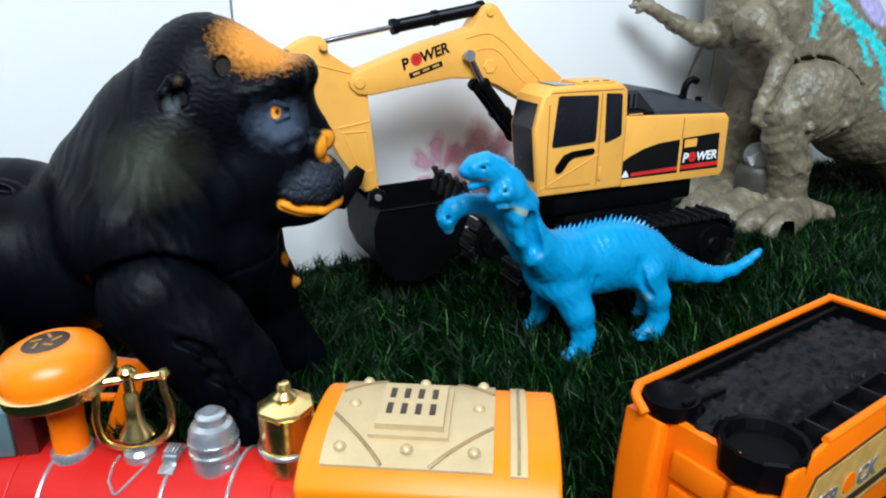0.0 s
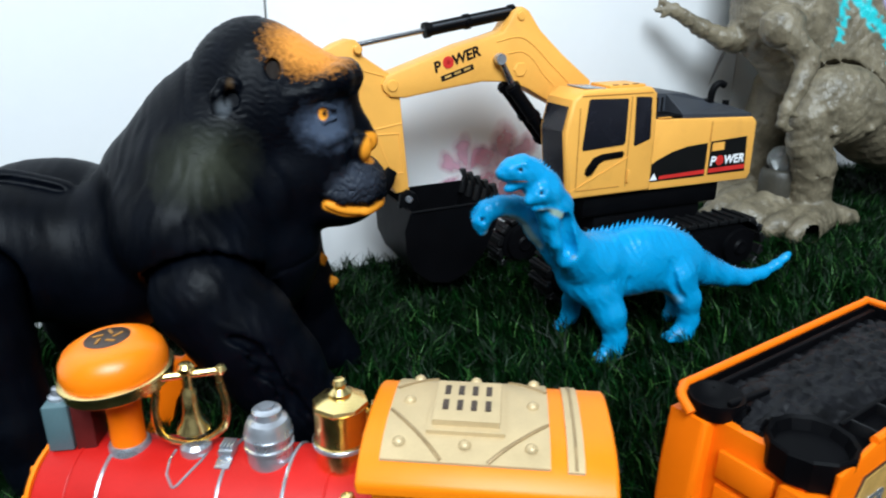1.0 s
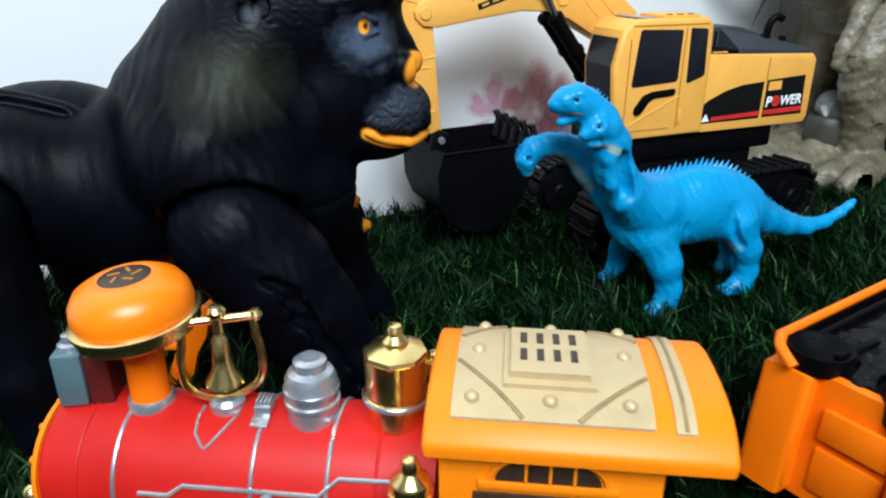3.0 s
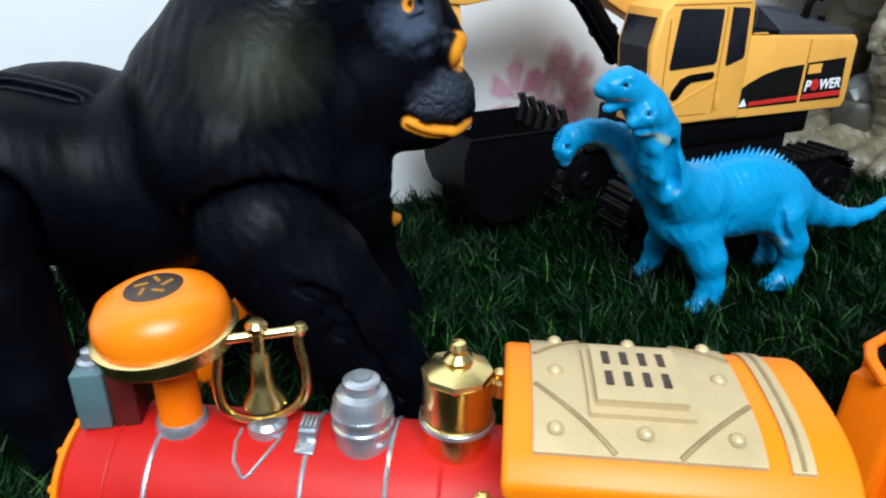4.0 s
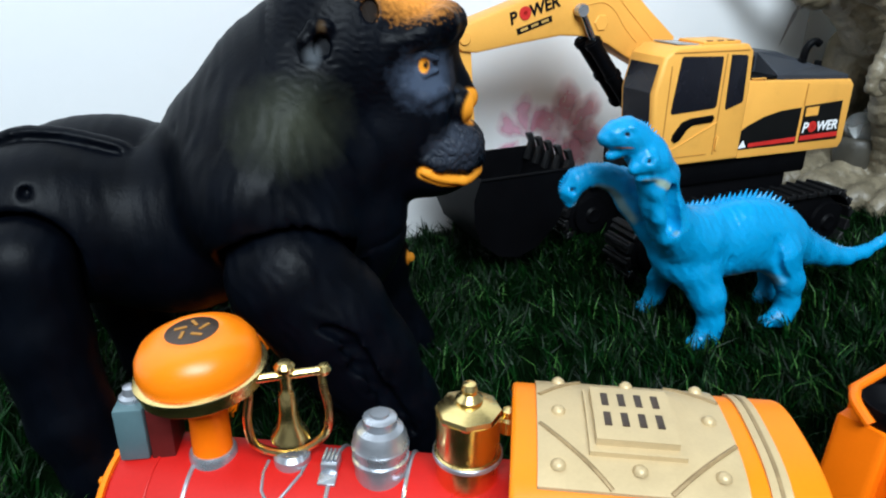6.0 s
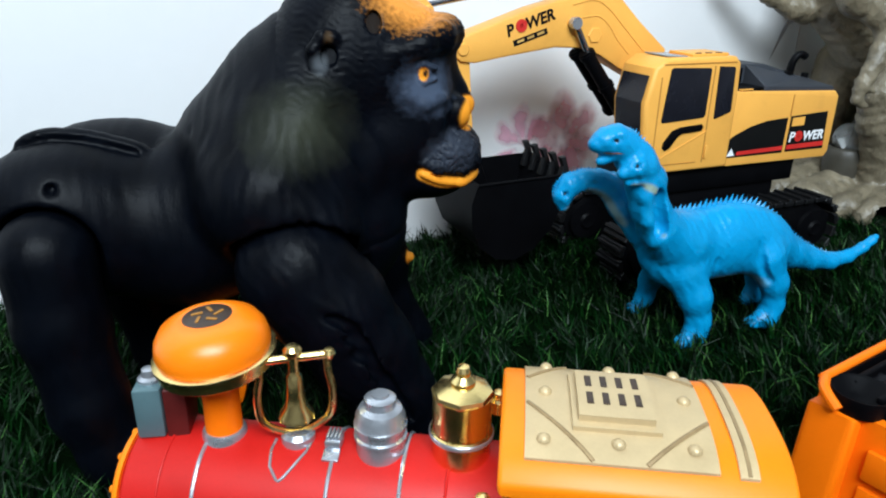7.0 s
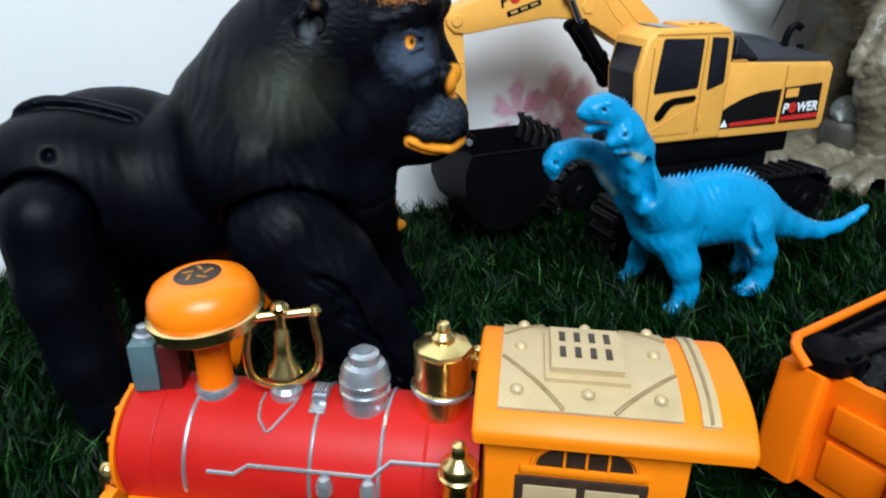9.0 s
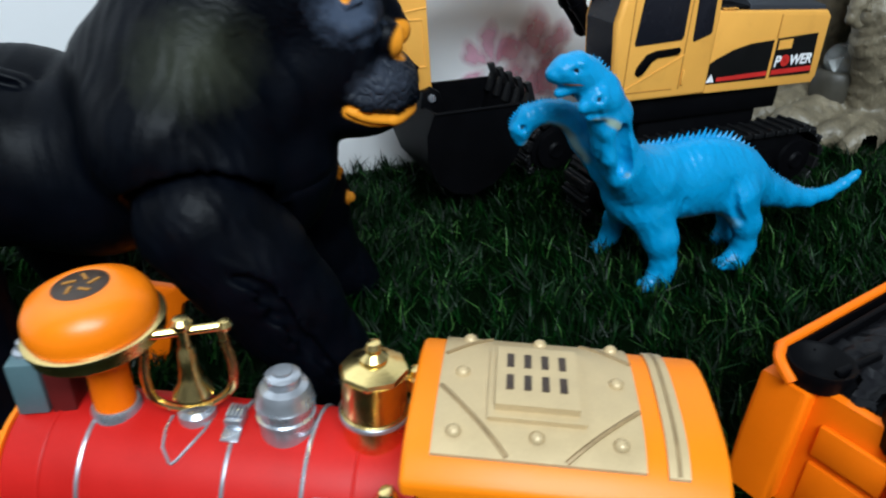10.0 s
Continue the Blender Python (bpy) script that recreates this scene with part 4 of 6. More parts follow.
def build_grey_dinosaur():
    g = Form((-0.20, -0.075, -0.004), (0.30, 0.13, 0.33), 0.0026)
    g.limb([(-0.046, 0.03, 0.300, 0.040), (-0.030, 0.03, 0.235, 0.046), (0.010, 0.03, 0.195, 0.046), (0.060, 0.03, 0.170, 0.050), (0.115, 0.03, 0.132, 0.056), (0.185, 0.03, 0.098, 0.052), (0.280, 0.03, 0.075, 0.036)], 0.02)
    g.limb([(0.010, 0.03, 0.285, 0.035), (0.045, 0.03, 0.238, 0.036), (0.09, 0.03, 0.195, 0.036)], 0.03)
    # near thigh and shin: a piece of its own on the hip
    leg = g.like()
    leg.egg((0.043, -0.026, 0.150), (0.050, 0.026, 0.039), 0.006, (0, 18, 0))
    leg.limb([(0.006, -0.028, 0.138, 0.0190), (0.014, -0.026, 0.112, 0.0185), (0.026, -0.024, 0.088, 0.0190)], 0.008)
    leg.limb([(0.026, -0.024, 0.088, 0.0195), (0.030, -0.020, 0.066, 0.0180), (0.034, -0.020, 0.040, 0.0190)], 0.006)
    for i in range(6):
        leg.groove([(0.016 + 0.003 * i, -0.042, 0.082 - 0.006 * i), (0.052 + 0.0015 * i, -0.038, 0.080 - 0.006 * i)], 0.0014, 0.002)
    for i in range(3):
        leg.limb([(0.044 - 0.004 * i, -0.008 - 0.012 * i, 0.036, 0.0165), (-0.030 + 0.014 * i, -0.020 - 0.022 * i, 0.032, 0.0130), (-0.042 + 0.014 * i, -0.021 - 0.022 * i, 0.028, 0.008)], 0.0035)
    leg.limb([(0.044, -0.02, 0.036, 0.015), (0.078, -0.024, 0.030, 0.010)], 0.006)
    for cx, cz in ((0.046, 0.150), (0.062, 0.130), (0.024, 0.128), (0.066, 0.156), (0.014, 0.150)):
        leg.egg((cx, -0.0485, cz), (0.0040, 0.0036, 0.0040), 0.003)
    leg = leg.moved(-0.030)
    g.shell(leg, 0.0055, 0.0012)
    # far leg
    g.limb([(0.014, 0.070, 0.150, 0.036), (0.004, 0.074, 0.118, 0.027), (0.002, 0.074, 0.075, 0.021), (-0.006, 0.074, 0.040, 0.016)], 0.012)
    for i in range(3):
        g.limb([(-0.010, 0.074 - 0.010 * i, 0.036, 0.0160), (-0.058 + 0.012 * i, 0.080 - 0.026 * i, 0.032, 0.0130), (-0.070 + 0.012 * i, 0.082 - 0.027 * i, 0.028, 0.008)], 0.004)
    for dy, tip in ((0.0, -0.090), (0.030, -0.094)):
        g.limb([(-0.004, 0.030, 0.038, 0.0180), (-0.026, 0.002 + dy, 0.040, 0.0190), (tip + 0.018, -0.012 + dy, 0.034, 0.0150), (tip, -0.014 + dy, 0.028, 0.0090)], 0.004)
    # near arm, far arm
    g.egg((-0.0700, -0.030, 0.226), (0.021, 0.017, 0.020), 0.0012)
    g.limb([(-0.0700, -0.036, 0.222, 0.0125), (-0.0480, -0.042, 0.201, 0.0105), (-0.0470, -0.044, 0.192, 0.0095), (-0.0560, -0.048, 0.170, 0.0078), (-0.0660, -0.050, 0.149, 0.0062)], 0.0016)
    g.limb([(-0.0660, -0.050, 0.149, 0.0060), (-0.0690, -0.051, 0.138, 0.0042), (-0.0640, -0.051, 0.1330, 0.0030), (-0.0560, -0.051, 0.1318, 0.0018)], 0.002)
    g.limb([(-0.0630, -0.051, 0.150, 0.0036), (-0.0560, -0.053, 0.146, 0.0020)], 0.002)
    g.groove(bezier([(-0.0500, -0.040, 0.236), (-0.0480, -0.042, 0.224), (-0.0520, -0.040, 0.212)], 5), 0.0022, 0.002)
    g.limb([(-0.060, 0.040, 0.224, 0.0180), (-0.078, 0.034, 0.211, 0.0125), (-0.092, 0.032, 0.2120, 0.0098), (-0.118, 0.0315, 0.2225, 0.0075), (-0.150, 0.0315, 0.2400, 0.0060)], 0.005)
    for dz, dx in ((0.007, -0.016), (-0.002, -0.020), (-0.008, -0.012)):
        g.limb([(-0.150, 0.0315, 0.240, 0.0045), (-0.150 + dx, 0.031, 0.242 + dz, 0.0018)], 0.002)
    # wrinkled hide
    x, y, z = g.x, g.y, g.z
    hide = np.abs(np.sin(x * 260 + 2.5 * np.sin(z * 130) + 1.5 * np.sin(x * 75))) * np.abs(np.sin(z * 240 + 2.2 * np.sin(x * 110 + 1)))
    g.f = g.f - 0.0014 * hide + 0.0007 * np.sin(x * 620 + 2 * np.sin(z * 300)) * np.sin(z * 560)
    me = g.mesh("grey_dinosaur_figure")
    m = mat("olive_grey_hide_plastic", (0.155, 0.128, 0.084), 0.36, var=0.35, scale=45, bump=0.8, fine=300, spec=0.45, dirt=(0.040, 0.033, 0.022), dirt_amount=0.6)
    streaks(m, 0.6, (420, 300, 160), (0, -30, 0), 0.002)
    teal = (0.02, 0.50, 0.52)
    p = points_of(me)
    flat = p * np.array([1, 0.05, 1])
    rag = 0.0022 * np.sin(p[:, 0] * 520 + 2 * np.sin(p[:, 2] * 310)) + 0.0016 * np.sin(p[:, 2] * 760 + p[:, 0] * 330)
    bands = (([(0.001, 0, 0.262), (0.0030, 0, 0.232), (-0.0002, 0, 0.213)], 0.0040), ([(0.008, 0, 0.262), (0.036, 0, 0.231), (0.062, 0, 0.214), (0.077, 0, 0.197), (0.0890, 0, 0.175), (0.0915, 0, 0.146)], 0.0062),
             ([(0.050, 0, 0.220), (0.056, 0, 0.205), (0.0630, 0, 0.187)], 0.0034))
    glitter = np.zeros(len(p))
    for line, wide in bands:
        glitter = np.maximum(glitter, soft(from_line(flat, bezier(line, 5)) + rag, wide, 0.0022))
    attribute(me, "turquoise_paint", glitter)
    attribute(me, "lavender_paint", soft(in_egg(flat, (0.090, 0, 0.262), (0.046, 1, 0.042)), 1.0, 0.12) * (1 - glitter))
    sprayed(m, "lavender_paint", (0.40, 0.35, 0.60))
    sprayed(m, "turquoise_paint", (0.015, 0.46, 0.48))
    me.materials.append(m)
    ob = new("grey_dinosaur_figure", me)
    me.transform(Matrix.Scale(1.08, 4))
    ob.matrix_world = pose(0.386, 0.784, -0.0185, 0, 0, 10)
    return tagged(ob, "olive grey wrinkled plastic dinosaur with glittering turquoise stripes", "toy dinosaur")


build_grey_dinosaur()


def build_ball():
    m = bpy.data.materials.new("clear_plastic")
    m.use_nodes = True
    b = m.node_tree.nodes["Principled BSDF"]
    b.inputs["Base Color"].default_value = (0.90, 0.92, 0.90, 1)
    b.inputs["Roughness"].default_value = 0.06
    b.inputs["Transmission Weight"].default_value = 0.85
    b.inputs["IOR"].default_value = 1.45
    root = thing("clear_ball", pose(0.362, 0.785, 0.034), "small clear plastic ball in an olive collar on a dinosaur foot", "ball")
    part("globe", lathe([(0.0, -0.0162)] + [(0.0162 * math.sin(a * math.pi / 16), -0.0162 * math.cos(a * math.pi / 16)) for a in range(1, 16)] + [(0.0, 0.0162)], 32, (0, 0, 0.0440)), m, root, smooth=80)
    part("collar", lathe([(0.0205, 0.0), (0.0215, 0.012), (0.0215, 0.024), (0.0205, 0.031), (0.0180, 0.0345), (0.0160, 0.0345), (0.0145, 0.0320), (0.0, 0.0270)], 32), M_BEIGE, root, "olive grey rounded collar", smooth=80)


build_ball()


# the excavator
def build_excavator():
    root = thing("toy_excavator", pose(0.124, 0.574, 0.0, 0, 0, 24), "yellow plastic toy excavator with black tracks and bucket", "toy excavator")
    # slewing body
    body = part("body", prism([(0.031, 0.093), (0.031, 0.1555), (0.040, 0.1545), (0.146, 0.1505), (0.1505, 0.146), (0.1515, 0.098), (0.148, 0.0925)], 0.0, 0.096, 0.0022), M_YELLOW, root)
    part("panel_seam", box((0.0007, 0.0008, 0.018), (0.0970, -0.0001, 0.1405)), M_SEAM, body)
    cab = part("cab", prism([(-0.0500, 0.0935), (-0.0560, 0.150), (-0.0500, 0.1755), (-0.0400, 0.1825), (0.0270, 0.1825), (0.0325, 0.1775), (0.0345, 0.152), (0.0345, 0.0935)], -0.0015, 0.040, 0.003, 3), M_YELLOW, root)
    part("side_window", prism([(-0.0340, 0.1757), (0.0015, 0.1746), (0.0025, 0.173), (0.0026, 0.1385), (0.0010, 0.1366), (-0.0388, 0.1344), (-0.0398, 0.136), (-0.0360, 0.1745)], -0.0024, -0.0005, 0.0003), M_GLASS, cab, "dark tinted window")
    part("rear_side_window", prism([(0.0102, 0.1756), (0.0247, 0.1748), (0.0262, 0.1735), (0.0283, 0.1410), (0.0272, 0.1393), (0.0128, 0.1346), (0.0118, 0.1355)], -0.0024, -0.0005, 0.0003), M_GLASS, cab, "dark tinted window")
    wx = lambda z: -0.0500 - 0.0060 * (z - 0.0935) / 0.0565 if z < 0.15 else -0.0560 + 0.006 * (z - 0.15) / 0.0255
    ws = bmesh.new()
    zs = [0.106, 0.15, 0.170]
    grid = [[ws.verts.new((wx(z) - 0.0008, y, z)) for y in (0.0032, 0.0355)] for z in zs]
    for a, b in zip(grid, grid[1:]):
        ws.faces.new((a[0], a[1], b[1], b[0]))
    part("windscreen", ws, M_GLASS, cab, "dark tinted windscreen", smooth=0)
    part("door_handle", prism([(-0.0358, 0.1145), (-0.0352, 0.1185), (-0.0280, 0.1275), (-0.0200, 0.1300), (0.0005, 0.1312), (0.0022, 0.1290), (0.0005, 0.1262), (-0.0180, 0.1250), (-0.0225, 0.1225), (-0.0290, 0.1140), (-0.0330, 0.1125)], -0.0030, -0.0005, 0.0005), M_BLACK, cab)
    for n, (x, z, sx, sz) in enumerate(((0.0062, 0.138, 0.0009, 0.076), (-0.022, 0.1005, 0.044, 0.0008), (-0.0438, 0.135, 0.0009, 0.068), (-0.008, 0.1782, 0.07, 0.0009))):
        part("door_seam", box((sx, 0.0008, sz), (x, -0.00135, z), 0.0), M_SEAM, cab)
    part("door_crease", box((0.062, 0.0010, 0.0009), (-0.021, -0.0016, 0.1130), 0, (0, -24, 0)), M_YELLOW, cab)
    part("door_hinge", box((0.0022, 0.0016, 0.011), (0.0085, -0.0022, 0.1085), 0.0005), M_YELLOW, cab)
    part("roof_hatch", box((0.036, 0.028, 0.0025), (0.006, 0.019, 0.1835), 0.0008), M_YELLOW, cab)
    part("roof_window", box((0.020, 0.027, 0.0012), (-0.026, 0.0190, 0.1832), 0.0004, (0, 3, 0)), M_GREY_HORN, cab, "clear grey roof window")
    for x in (-0.006, 0.004, 0.014):
        part("hatch_slot", box((0.0055, 0.0016, 0.0006), (x, 0.006, 0.1850)), M_BROWN, cab)
    # engine cover
    hood = part("engine_cover", prism([(0.034, 0.152), (0.036, 0.1700), (0.045, 0.1730), (0.088, 0.1715), (0.138, 0.1580), (0.147, 0.1535), (0.147, 0.1495)], 0.028, 0.092, 0.0012), M_GREY, root, "dark grey ribbed cover")
    wedge = bmesh.new()
    v = [wedge.verts.new(p) for p in ((0.066, 0.0030, 0.1515), (0.147, 0.0030, 0.1490), (0.147, 0.0285, 0.1490), (0.066, 0.0285, 0.1515), (0.066, 0.0034, 0.1575), (0.145, 0.0034, 0.1540), (0.139, 0.0285, 0.1585), (0.066, 0.0285, 0.1722))]
    for q in ((0, 3, 2, 1), (0, 1, 5, 4), (1, 2, 6, 5), (2, 3, 7, 6), (3, 0, 4, 7)):
        wedge.faces.new([v[i] for i in q])
    wedge.faces.new((v[4], v[5], v[6]))
    wedge.faces.new((v[4], v[6], v[7]))
    bmesh.ops.recalc_face_normals(wedge, faces=wedge.faces[:])
    bmesh.ops.bevel(wedge, geom=wedge.edges[:], offset=0.0006, segments=1, affect="EDGES")
    part("cover_slope", wedge, M_GREY, hood)
    part("cover_recess", box((0.030, 0.024, 0.004), (0.051, 0.016, 0.1545), 0.0006), M_BLACK, hood)
    for i in range(5):
        part("recess_rib", box((0.0012, 0.0020, 0.012), (0.040 + 0.0055 * i, 0.0275, 0.1630), 0.0003), M_BLACK, hood)
    for i in range(4):
        part("yellow_vent_rib", box((0.0016, 0.0050, 0.0010), (0.0400 + 0.0036 * i, 0.0030, 0.1556), 0.0003), M_YELLOW, body)
    pipe = part("exhaust_pipe", tube(bezier([(0.120, 0.030, 0.158), (0.120, 0.029, 0.170), (0.1225, 0.028, 0.1765), (0.127, 0.027, 0.1785), (0.1315, 0.026, 0.1765)], 6), 0.0032), M_BLACK, root)
    part("pipe_collar", lathe([(0.0, 0.0), (0.0055, 0.0), (0.0052, 0.004), (0.0, 0.0045)], 20, (0.116, 0.031, 0.1605)), M_BLACK, pipe)
    part("filler_cap", lathe([(0.0, 0.0), (0.0032, 0.0), (0.0030, 0.005), (0.0, 0.0055)], 20, (0.139, 0.030, 0.157)), M_BLACK, root)
    # side stickers
    y0, y1 = -0.0006, 0.0004
    st = part("side_sticker", prism([(0.0120, 0.1008), (0.0250, 0.1110), (0.0400, 0.1196), (0.0550, 0.1255), (0.0720, 0.1292), (0.0945, 0.1306), (0.0945, 0.1008)], y0, y1), M_STICK, root, "black sticker with a red line", smooth=0)
    part("red_line", prism([(0.0430, 0.1022), (0.0432, 0.1052), (0.0938, 0.1066), (0.0938, 0.1030)], y0 - 0.0003, y1), M_STICKRED, st, smooth=0)
    part("warning_triangle", prism([(0.0330, 0.1020), (0.0372, 0.1082), (0.0410, 0.1022)], y0 - 0.0003, y1), M_WHITE, st, smooth=0)
    st2 = part("rear_sticker", prism([(0.0982, 0.1012), (0.0982, 0.1314), (0.1400, 0.1336), (0.1424, 0.1012)], y0, y1), M_STICK, root, "black sticker with white lettering", smooth=0)
    part("red_line", prism([(0.0986, 0.1030), (0.0986, 0.1068), (0.1415, 0.1076), (0.1418, 0.1036)], y0 - 0.0003, y1), M_STICKRED, st2, smooth=0)
    part("yellow_patch", prism([(0.1000, 0.1228), (0.1000, 0.1300), (0.1140, 0.1305), (0.1140, 0.1232)], y0 - 0.0003, y1), M_YELLOW, st2, smooth=0)
    text_part("P", 0.0118, pose(0.0992, y0 - 0.0002, 0.1095, 90, 0, 0), M_WHITE, st2, shear=0.15, bold=0.00025)
    text_part("WER", 0.0112, pose(0.1152, y0 - 0.0002, 0.1098, 90, -1, 0), M_WHITE, st2, shear=0.15, bold=0.00025)
    part("red_letter", lathe([(0.0016, -0.0003), (0.0016, 0.0003), (0.0046, 0.0003), (0.0046, -0.0003), (0.0016, -0.0003)], 28, (0.1104, y0 - 0.0002, 0.1137), "Y"), M_STICKRED, st2, smooth=0)
    # undercarriage
    part("turntable", box((0.150, 0.085, 0.020), (0.045, 0.048, 0.083), 0.003), M_BLACK, root)
    part("undercarriage", box((0.120, 0.070, 0.040), (0.045, 0.045, 0.055), 0.004), M_BLACK, root)

    def loop(s):
        r, a, b = 0.0270, -0.045, 0.137
        straight, bend = b - a, math.pi * r
        total = 2 * straight + 2 * bend
        d = s * total
        if d < straight:
            return a + d, 0.0575, 0
        d -= straight
        if d < bend:
            t = d / r
            return b + r * math.sin(t), 0.0305 + r * math.cos(t), t
        d -= bend
        if d < straight:
            return b - d, 0.0035, math.pi
        t = (d - straight) / r + math.pi
        return a + r * math.sin(t), 0.0305 + r * math.cos(t), t

    pad = None
    for yc in (0.0, 0.088):
        frame_ = part("track_frame", prism([(-0.045, 0.008), (-0.066, 0.020), (-0.068, 0.040), (-0.045, 0.054), (0.137, 0.054), (0.160, 0.040), (0.158, 0.020), (0.137, 0.008)], yc - 0.010, yc + 0.010, 0.002), M_BLACK, root)
        for wx_ in (-0.045, 0.0, 0.046, 0.092, 0.137):
            part("track_wheel", lathe([(0.0, -0.001), (0.006, -0.002), (0.008, 0.0), (0.017, 0.001), (0.018, 0.004), (0.0, 0.004)], 24, (wx_, yc - 0.0145, 0.0305), "Y"), M_BLACK, frame_)
        for i in range(44):
            x, z, t = loop(i / 44)
            if pad is None:
                bm = merged(box((0.0098, 0.030, 0.0040), (0, 0, 0), 0.0006, seg=1), box((0.0030, 0.030, 0.0030), (0.001, 0, 0.0028), 0.0005, seg=1))
                pad = ob = part("track_pad", bm, M_TRACK, frame_)
            else:
                ob = new("track_pad", pad.data)
                ob.parent = frame_
            ob.matrix_basis = Matrix.Translation((x, yc, z)) @ Matrix.Rotation(t, 4, "Y")
    # boom
    by0, by1 = 0.057, 0.080
    arm_line = [(-0.1900, 0.1880), (-0.1865, 0.1938), (-0.1794, 0.1965)] + [(-0.1222, 0.2157), (-0.0990, 0.2215), (-0.0840, 0.2258), (-0.0790, 0.2330), (-0.0735, 0.2425), (-0.0660, 0.2452), (-0.0600, 0.2420),
                (-0.0480, 0.2262), (-0.0250, 0.2060), (0.0050, 0.1830), (0.0060, 0.1600), (-0.0200, 0.1580), (-0.0420, 0.1690), (-0.0600, 0.1790), (-0.0780, 0.1850), (-0.1022, 0.1862), (-0.1400, 0.1810), (-0.1709, 0.1762), (-0.1830, 0.1775), (-0.1890, 0.1830)]
    boom = part("boom", prism(arm_line, by0, by1, 0.0022), M_YELLOW, root)
    rib = bezier([(-0.0900, 0, 0.2180), (-0.0700, 0, 0.2215), (-0.0560, 0, 0.2150), (-0.0400, 0, 0.2010), (-0.0150, 0, 0.1790)], 6)
    part("boom_rib", tube([(p.x, by0, p.z) for p in rib], 0.0007, 6), M_YELLOW, boom)
    rib = bezier([(-0.0800, 0, 0.2085), (-0.0660, 0, 0.2095), (-0.0550, 0, 0.2030), (-0.0450, 0, 0.1910), (-0.0330, 0, 0.1800)], 6)
    part("boom_rib", tube([(p.x, by0, p.z) for p in rib], 0.0007, 6), M_YELLOW, boom)
    part("boom_boss", lathe([(0.0, -0.0008), (0.0058, -0.0008), (0.0066, 0.0), (0.0066, 0.001), (0.0, 0.001)], 6, (-0.0673, by0 - 0.0004, 0.1950), "Y"), M_YELLOW, boom)
    for x, z, r in ((-0.1815, 0.1865, 0.0050), (-0.0680, 0.2380, 0.0040), (-0.2085, 0.2145, 0.0035), (-0.0895, 0.2047, 0.0042)):
        part("pin", lathe([(0.0, -0.0016), (r * 0.8, -0.0014), (r, 0.0), (r, 0.024), (0.0, 0.024)], 20, (x, by0, z), "Y"), M_YELLOW, boom)
    stand = lambda x, z, tilt: pose(x, by0 - 0.0004, z, 90, -tilt, 0)
    for word, x, z in (("P", -0.1452, 0.1950), ("WER", -0.1290, 0.2002)):
        text_part(word, 0.0118, stand(x, z, 17.5), M_STICK, boom, shear=0.1, bold=0.00035)
    part("red_letter", lathe([(0.0017, -0.0003), (0.0017, 0.0003), (0.0048, 0.0003), (0.0048, -0.0003), (0.0017, -0.0003)], 28, (-0.1338, by0 - 0.0004, 0.2030), "Y"), M_STICKRED, boom, smooth=0)
    part("caption_bar", box((0.030, 0.0004, 0.0044), (-0.1255, by0 - 0.0003, 0.1945), 0, (0, -17.5, 0)), M_STICK, boom)
    for i in range(3):
        part("caption_bar", box((0.0060, 0.0005, 0.0018), (-0.1340 + 0.0085 * i, by0 - 0.0006, 0.1919 + 0.0027 * i), 0, (0, -17.5, 0)), M_TAN, boom)
    # stick
    stick = part("stick", prism([(-0.2350, 0.2130), (-0.2260, 0.2185), (-0.2150, 0.2222), (-0.2090, 0.2215), (-0.2050, 0.2175), (-0.2035, 0.2095), (-0.1831, 0.1960), (-0.1740, 0.1800), (-0.1711, 0.1448), (-0.1670, 0.0990), (-0.1790, 0.0975), (-0.2000, 0.1300), (-0.2250, 0.1850)], by0 + 0.003, by1 - 0.003, 0.0020), M_YELLOW, root)
    for a, b in (((-0.2280, 0.2050), (-0.1840, 0.1930)), ((-0.1995, 0.1520), (-0.1730, 0.1560)), ((-0.1960, 0.1480), (-0.1830, 0.1150)), ((-0.1760, 0.1480), (-0.1725, 0.1150)), ((-0.1830, 0.1150), (-0.1725, 0.1150)), ((-0.1960, 0.1480), (-0.1760, 0.1480))):
        part("stick_rib", tube([(a[0], by0 + 0.003, a[1]), (b[0], by0 + 0.003, b[1])], 0.0007, 6), M_YELLOW, stick)
    # rams
    ram = part("stick_ram", tube([(-0.1480, 0.0685, 0.2275), (-0.0690, 0.0685, 0.2412)], 0.0052, 16), M_BLACK, root, "black ram with a chrome rod")
    part("rod", tube([(-0.2070, 0.0685, 0.2172), (-0.1480, 0.0685, 0.2275)], 0.0022), M_CHROME, ram)
    for t in (0.0, 0.45, 0.97):
        p = Vector((-0.1480, 0.0685, 0.2275)).lerp(Vector((-0.0690, 0.0685, 0.2412)), t)
        part("ram_band", tube([p - Vector((0.0022, 0, 0.0004)), p + Vector((0.0022, 0, 0.0004))], 0.0062, 16), M_BLACK, ram)
    part("ram_ridge", tube([(-0.1440, 0.0640, 0.2305), (-0.0740, 0.0640, 0.2427)], 0.0012, 8), M_GREY, ram)
    for yc in (0.0515, 0.0660):
        ram = part("boom_ram", tube([(-0.0785, yc, 0.1830), (-0.0360, yc, 0.1310)], 0.0056, 16), M_BLACK, root, "black ram with a chrome rod")
        part("rod", tube([(-0.0895, yc, 0.2047), (-0.0730, yc, 0.1765)], 0.0026), M_CHROME, ram)
        for t in (0.02, 0.5, 0.9):
            p = Vector((-0.0785, yc, 0.1830)).lerp(Vector((-0.0360, yc, 0.1310)), t)
            part("ram_band", tube([p, p + Vector((0.0025, 0, -0.0030))], 0.0068, 16), M_BLACK, ram)
